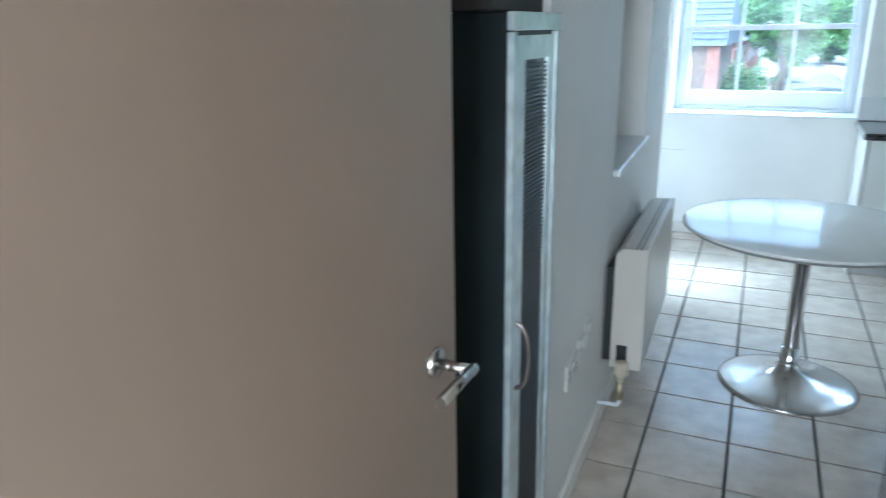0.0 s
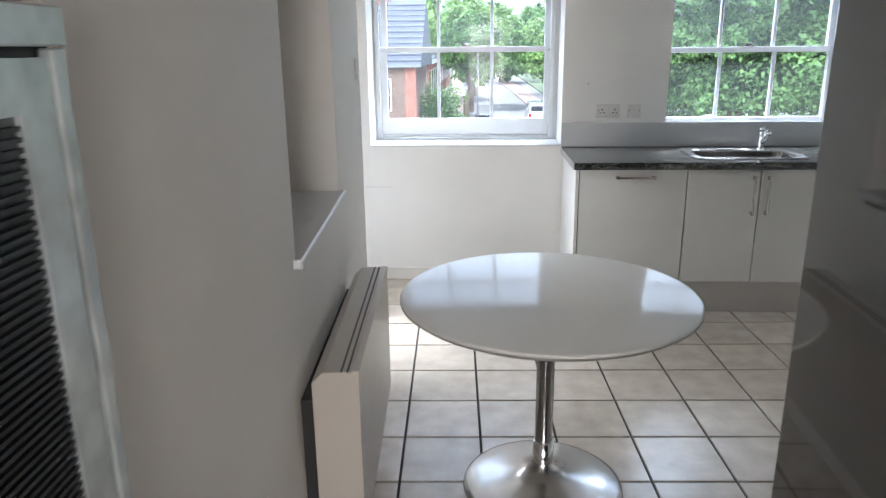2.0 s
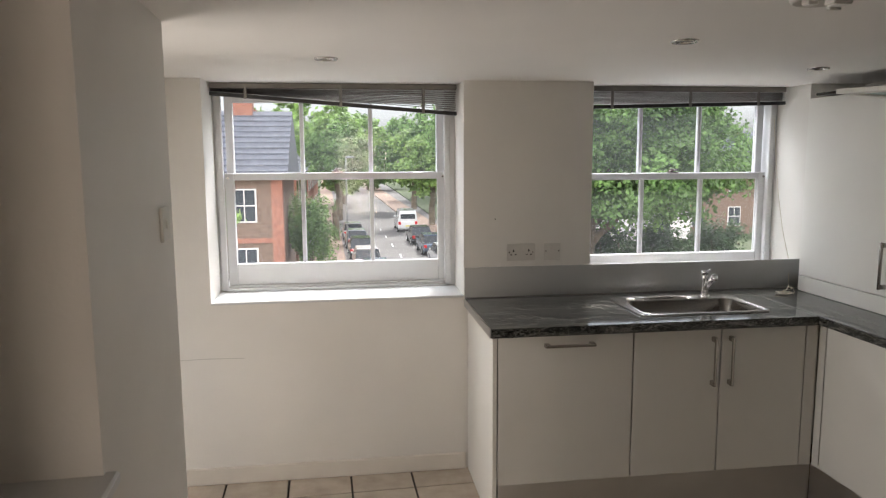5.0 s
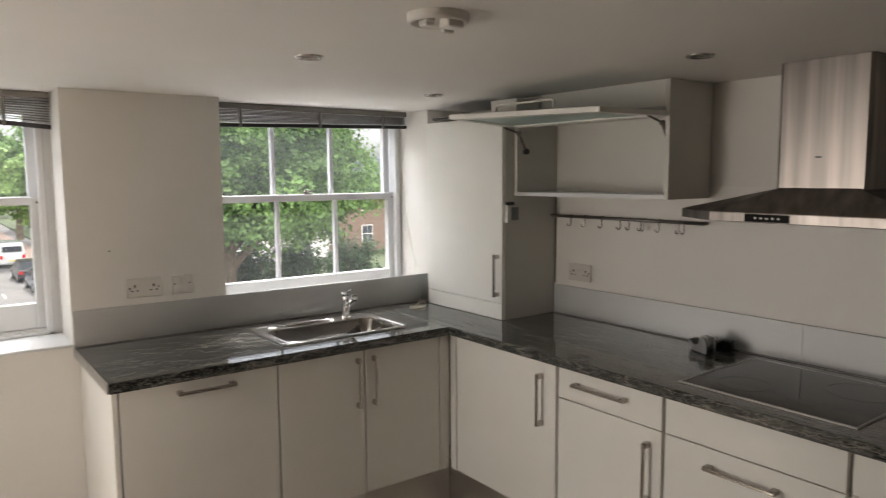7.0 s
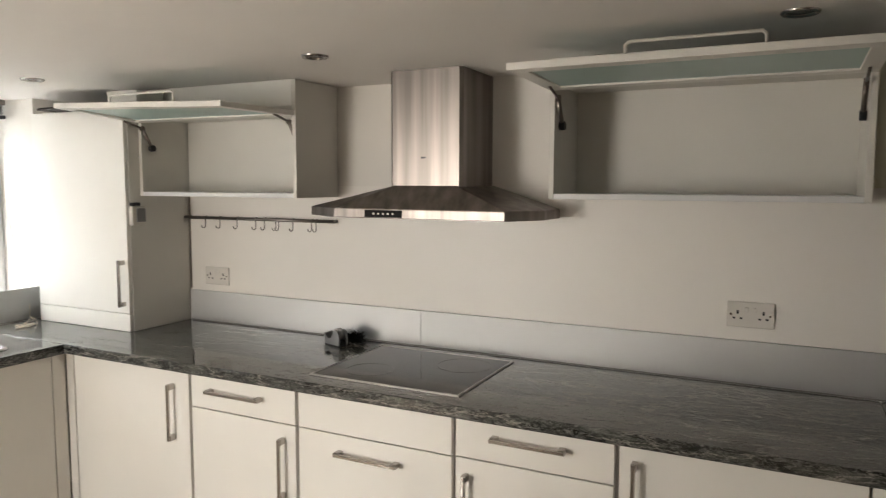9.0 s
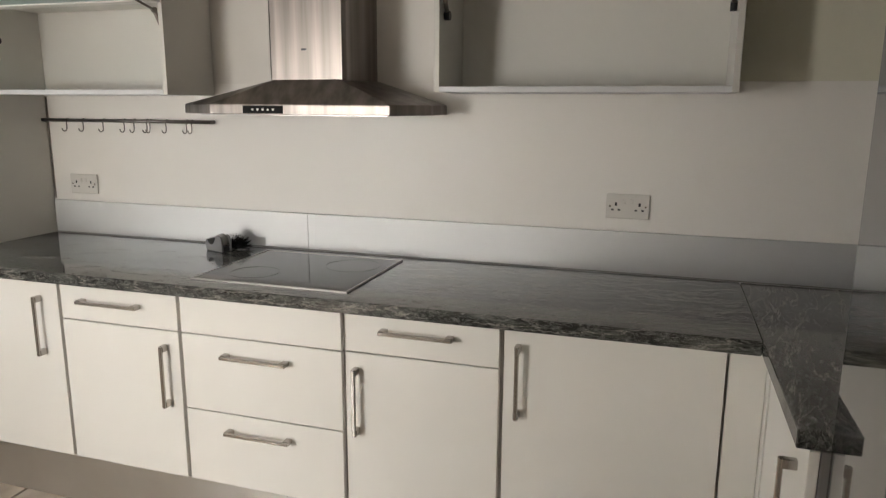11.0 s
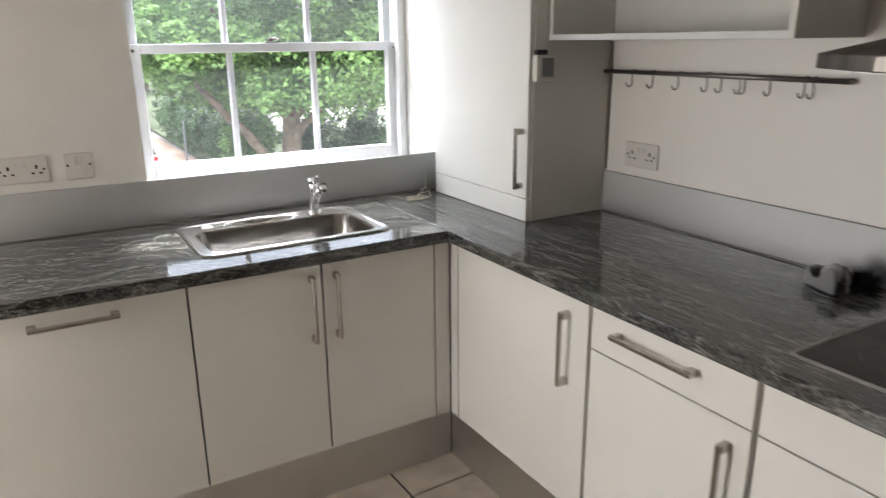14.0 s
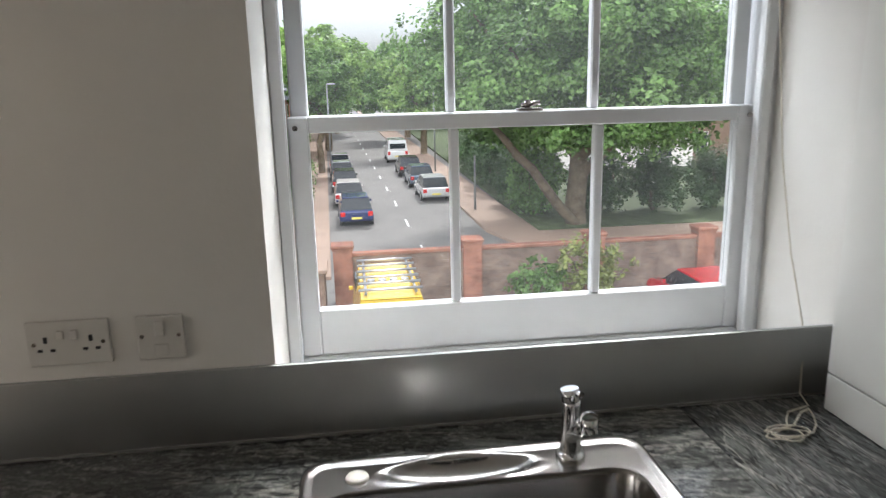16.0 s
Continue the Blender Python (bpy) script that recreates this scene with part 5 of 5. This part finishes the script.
# ---- trees and shrubs ----
def leaves(rng, centres, radii, counts, size):
    """Leaves gathered in tufts over the outside of each clump, with gaps between the tufts."""
    vs = []
    for (cx, cy, cz), (rx, ry, rz), k in zip(centres, radii, counts):
        m = max(8, k // 42)
        t = rng.normal(size=(m, 3))
        t /= np.linalg.norm(t, axis=1)[:, None]
        t *= (0.62 + 0.45 * rng.random(m))[:, None]
        own = rng.integers(0, m, k)
        u = t[own] + rng.normal(size=(k, 3)) * 0.13
        p = u * np.array((rx, ry, rz)) + np.array((cx, cy, cz))
        nrm = t[own] + 0.5 * rng.normal(size=(k, 3)) + np.array((0, 0, 0.55))
        nrm /= np.linalg.norm(nrm, axis=1)[:, None]
        a = np.cross(nrm, rng.normal(size=(k, 3)))
        a /= np.linalg.norm(a, axis=1)[:, None]
        b = np.cross(nrm, a)
        s = size * (0.55 + 0.8 * rng.random(k))[:, None]
        vs.append(np.stack((p - a * s, p - b * s * 0.6, p + a * s, p + b * s * 0.6), axis=1))
    return np.concatenate(vs).reshape(-1, 3)


def leaf_mesh(name, v, material):
    me = bpy.data.meshes.new(name)
    n = len(v) // 4
    me.vertices.add(len(v))
    me.vertices.foreach_set("co", v.astype(np.float32).ravel())
    me.loops.add(4 * n)
    me.loops.foreach_set("vertex_index", np.arange(4 * n, dtype=np.int32))
    me.polygons.add(n)
    me.polygons.foreach_set("loop_start", np.arange(0, 4 * n, 4, dtype=np.int32))
    me.update(calc_edges=True)
    me.materials.append(material)
    return me


def limb(bm, a, b, r0, r1, rng, k=4):
    a, b = Vector(a), Vector(b)
    pts = [a.lerp(b, i / k) + Vector(rng.normal(size=3) * 0.06 * (b - a).length / k * (0 < i < k)) for i in range(k + 1)]
    for i in range(k):
        cyl(bm, pts[i], pts[i + 1], r0 + (r1 - r0) * i / k, 10, r0 + (r1 - r0) * (i + 1) / k, caps=False)


def tree(x, y, h, crown_r, crown_z, crown_h, tr, material, n, size, seed, label, blobs=26, fork=None, base=None, lump=0.26):
    rng = np.random.default_rng(seed)
    t = thing("tree", pose(x, y, G + 0.1), label, "tree")
    bm = bmesh.new()
    fz = fork or (crown_z - crown_h * 0.75)
    limb(bm, (0, 0, 0), (0.1, 0, fz), tr, tr * 0.8, rng)
    tips = []
    for i in range(7):
        a = i * 0.9 + rng.random() * 0.5
        tip = (math.cos(a) * crown_r * 0.6, math.sin(a) * crown_r * 0.6, crown_z + crown_h * (rng.random() - 0.35) * 0.7)
        limb(bm, (0.1, 0, fz - 0.1), tip, tr * 0.5, tr * 0.1, rng, 5)
        tips.append(tip)
    if fork:
        limb(bm, (-0.1, -0.3, 0.1), (-3.2, -0.8, 3.6), tr * 0.5, tr * 0.36, rng)
        limb(bm, (-3.2, -0.8, 3.6), (-5.4, -1.0, 6.2), tr * 0.36, tr * 0.15, rng)
        limb(bm, (0.15, -0.1, 2.3), (2.5, -0.6, 5.2), tr * 0.45, tr * 0.25, rng)
    part("trunk", bm, bark, t, "mottled trunk and limbs")
    cs, rs, ks = [], [], []
    for i in range(blobs):
        u = rng.normal(size=3)
        u /= np.linalg.norm(u)
        f = 0.35 + 0.5 * rng.random()
        c = (u[0] * crown_r * f, u[1] * crown_r * f, crown_z + u[2] * crown_h * f)
        r = crown_r * (lump + 0.16 * rng.random())
        if base is not None:
            c = (c[0], c[1], max(c[2], base + r * 0.85 + 0.7 * rng.random()))
        cs.append(c)
        rs.append((r, r, r * 0.85))
        ks.append(int(n / blobs))
    crown = new("crown", leaf_mesh("crown", leaves(rng, cs, rs, ks, size), material))
    crown.parent = t
    return t


tree(12.5, 37.4, 14, 8.5, 8.1, 5.3, 0.55, leaf_plane, 170000, 0.125, 1, "large broad plane tree with full green crown at the street corner", 96, 3.3, 3.5, 0.13)
tree(-5.2, 25.0, 9, 2.1, 5.6, 3.2, 0.14, leaf_light, 9000, 0.075, 2, "light green young tree beside the yard", 18)
tree(-0.7, 62, 11, 3.0, 6.9, 2.7, 0.28, leaf_plane, 24000, 0.12, 3, "leafy street tree on the footway", 24)
tree(-0.6, 82, 13, 5.5, 8.0, 4.6, 0.4, leaf_light, 20000, 0.23, 4, "leafy street tree on the footway", 24)
tree(8.9, 74, 12, 4.6, 6.6, 3.8, 0.35, leaf_light, 20000, 0.2, 5, "light green street tree on the far footway", 24)
tree(9.2, 96, 13, 5.6, 7.6, 4.6, 0.4, leaf_plane, 18000, 0.26, 6, "leafy street tree farther along the road", 24)
tree(0.0, 108, 14, 6.5, 8.6, 5.0, 0.4, leaf_plane, 10000, 0.42, 7, "leafy street tree farther along the road", 24)
tree(-9, 96, 14, 7.0, 9.6, 5.0, 0.4, leaf_light, 9000, 0.42, 8, "broad tree behind the terraced houses", 24)
tree(5, 150, 14, 10.0, 7.0, 6.5, 0.5, leaf_plane, 10000, 0.6, 9, "broad trees closing the view down the road", 24)
tree(18, 120, 14, 9.0, 8.0, 6.0, 0.5, leaf_plane, 9000, 0.55, 10, "broad tree behind the far houses", 24)


def shrub(x, y, rx, ry, rz, material, n, size, seed, label):
    rng = np.random.default_rng(seed)
    cs, rs, ks = [], [], []
    for i in range(14):
        cs.append((rx * 0.6 * rng.uniform(-1, 1), ry * 0.6 * rng.uniform(-1, 1), rz * (0.5 + 0.5 * rng.random())))
        r = 0.45 * min(rx, ry) + 0.2 * rng.random()
        rs.append((r * 1.2, r * 1.2, rz * 0.45))
        ks.append(n // 14)
    s = thing("shrub", pose(x, y, G), label, "shrub")
    bm = bmesh.new()
    for i in range(5):
        limb(bm, (0, 0, 0), (rx * 0.5 * math.cos(i * 1.3), ry * 0.5 * math.sin(i * 1.3), rz * 0.9), 0.06, 0.02, rng, 3)
    part("stems", bm, bark, s)
    c = new("foliage", leaf_mesh("foliage", leaves(rng, cs, rs, ks, size), material))
    c.parent = s
    return s


shrub(-2.0, 43, 1.35, 1.5, 3.6, leaf_plane, 14000, 0.075, 21, "dense green bush in the front garden")
shrub(8.9, 24.9, 1.2, 0.9, 1.7, leaf_yellow, 2600, 0.08, 22, "yellow-green shrub against the yard wall")
shrub(7.2, 25.2, 0.8, 0.7, 1.2, leaf_plane, 1500, 0.09, 23, "green shrub against the yard wall")
HEDGE_H = 2.7
for k, (hx_, hy_) in enumerate(((11.2, 40), (11.3, 44), (11.3, 48), (11.3, 52), (11.3, 56), (11.5, 60.5), (14.5, 39.6), (17.5, 39.6), (21, 39.6))):
    shrub(hx_, hy_, 1.7, 2.1, HEDGE_H, leaf_plane if k == 0 else leaf_dark, 8000, 0.09, 30 + k, "dark green garden hedge at the corner")


# ---- cars ----
tyre_m = mat("tyre_rubber", (0.02, 0.02, 0.02), 0.8)
rim_m = mat("alloy_rim", (0.5, 0.5, 0.52), 0.3, 0.9)
car_glass = mat("car_glass", (0.03, 0.035, 0.04), 0.05)
lamp_red = mat("red_lamp_lens", (0.5, 0.02, 0.02), 0.2)
plate_m = mat("plain_plate", (0.65, 0.55, 0.12), 0.5)


def car(x, y, color, label, van=False, rz=0, z=G):
    c = thing("van" if van else "car", pose(x, y, z, 0, 0, rz), label, "van" if van else "car", "vehicles parked along the street")
    paint = mat("car_paint", color, 0.22, 0.1, var=0.03, coat=0.6)
    hw, ln = (0.98, 5.2) if van else (0.87, 4.1)
    bh, rh = (1.15, 2.05) if van else (0.88, 1.46)
    bm = bmesh.new()
    secs = [(0.0, 0.42, bh * 0.9), (0.12, 0.28, bh), (ln - 1.0, 0.26, bh), (ln - 0.15, 0.28, bh * 0.82), (ln, 0.42, bh * 0.7)]
    rings = [[bm.verts.new(p) for p in ((-hw * 0.96, yy, a), (hw * 0.96, yy, a), (hw, yy, (a + b) / 2), (hw * 0.93, yy, b), (-hw * 0.93, yy, b), (-hw, yy, (a + b) / 2))] for yy, a, b in secs]
    for a, b in zip(rings, rings[1:]):
        for i in range(6):
            bm.faces.new((a[i], a[(i + 1) % 6], b[(i + 1) % 6], b[i]))
    bm.faces.new(rings[0]), bm.faces.new(rings[-1])
    bmesh.ops.recalc_face_normals(bm, faces=bm.faces)
    body = part("body", bm, paint, c, "", 0.04)
    y0, y1, y2, y3 = (0.05, 0.15, 3.6, 4.4) if van else (0.2, 0.65, 2.35, 3.15)
    bm = bmesh.new()
    rr = hw * 0.78
    v = [bm.verts.new(p) for p in ((-hw * 0.92, y0, bh), (hw * 0.92, y0, bh), (hw * 0.92, y3, bh), (-hw * 0.92, y3, bh), (-rr, y1, rh - 0.05), (rr, y1, rh - 0.05), (rr, y2, rh - 0.05), (-rr, y2, rh - 0.05))]
    for q in ((0, 1, 5, 4), (1, 2, 6, 5), (2, 3, 7, 6), (3, 0, 4, 7)):
        bm.faces.new([v[i] for i in q])
    bmesh.ops.recalc_face_normals(bm, faces=bm.faces)
    part("glasshouse", bm, paint if van else car_glass, c, "" if van else "dark car windows")
    part("roof", B(-rr, rr, y1, y2, rh - 0.055, rh, 0.025), paint, c)
    if van:
        part("windscreen", B(-rr * 0.9, rr * 0.9, y0 - 0.03, y0 + 0.02, bh + 0.15, rh - 0.3, 0.02), car_glass, c)
        for s in (-1, 1):
            part("side_window", B(s * hw * 0.86 - 0.03, s * hw * 0.86 + 0.03, y2 - 0.5, y2 + 0.3, bh + 0.1, rh - 0.3, 0.01), car_glass, c)
    for s in (-1, 1):
        part("tail_lamp", B(s * hw * 0.8 - 0.12, s * hw * 0.8 + 0.12, -0.03, 0.06, bh * 0.66, bh * 0.92, 0.02), lamp_red, c, "red tail lamp")
        for yy in (0.75, ln - 0.85):
            wh = part("wheel", cyl(bmesh.new(), (s * (hw - 0.2), yy, 0.31), (s * (hw + 0.01), yy, 0.31), 0.31, 22), tyre_m, c)
            part("rim", cyl(bmesh.new(), (s * (hw - 0.0), yy, 0.31), (s * (hw + 0.016), yy, 0.31), 0.19, 18), rim_m, wh)
        part("mirror", B(s * (hw + 0.02) - 0.06, s * (hw + 0.02) + 0.06, y3 - 0.45, y3 - 0.35, bh + 0.02, bh + 0.14, 0.02), paint, c)
    part("number_plate", B(-0.26, 0.26, -0.045, -0.02, bh * 0.5, bh * 0.5 + 0.11), plate_m, c, "plain yellow plate")
    return c


for x, y, col, lab in ((1.62, 39.6, (0.02, 0.03, 0.11), "dark blue hatchback parked at the kerb"), (1.5, 45.4, (0.70, 0.66, 0.65), "white hatchback parked at the kerb"),
                       (1.45, 51.0, (0.03, 0.03, 0.032), "black car parked at the kerb"), (1.4, 56.6, (0.42, 0.44, 0.44), "silver car parked at the kerb"), (1.4, 62.4, (0.60, 0.61, 0.60), "white car parked at the kerb"),
                       (6.75, 46.2, (0.55, 0.56, 0.57), "silver saloon parked on the far side of the road"), (6.75, 52.2, (0.10, 0.13, 0.18), "dark blue-grey car parked on the far side"),
                       (6.7, 58.2, (0.05, 0.045, 0.045), "dark car parked on the far side")):
    car(x - 0.034 * (y - 43), y, col, lab, rz=1.9)
car(5.9, 68.0, (0.66, 0.67, 0.67), "white van parked on the far side of the road", True)
car(11.9, 21.5, (0.45, 0.02, 0.03), "bright red car in the yard below")
yv = car(2.35, 20.6, (0.62, 0.42, 0.04), "yellow van with ladder rack on its roof", True)
for s in (-0.62, 0.62):
    part("rack_rail", B(s - 0.03, s + 0.03, 0.3, 3.6, 2.1, 2.16, 0.01), rim_m, yv)
for i in range(6):
    part("rack_bar", cyl(bmesh.new(), (-0.8, 0.4 + i * 0.6, 2.2), (0.8, 0.4 + i * 0.6, 2.2), 0.035, 10), rim_m, yv)
for i in range(4):
    part("vent", cyl(bmesh.new(), (-0.45 + 0.3 * i, 1.7, 2.04), (-0.45 + 0.3 * i, 1.7, 2.1), 0.1, 14), rim_m, yv)

for x, y, h in ((0.2, 56, 7.0), (8.35, 42.5, 3.0), (8.3, 60, 7.0)):
    lp = thing("street_lamp" if h > 5 else "sign_post", pose(x, y, G + 0.13), "slim grey street lamp column" if h > 5 else "thin dark sign post at the kerb", "lamp post" if h > 5 else "post")
    part("pole", cyl(bmesh.new(), (0, 0, 0), (0, 0, h), 0.07, 12, 0.045), mat("grey_post_paint", (0.2, 0.21, 0.21), 0.5), lp)
    if h > 5:
        part("lantern", B(0.0, 0.6, -0.09, 0.09, h - 0.06, h + 0.06, 0.03), rim_m, lp)
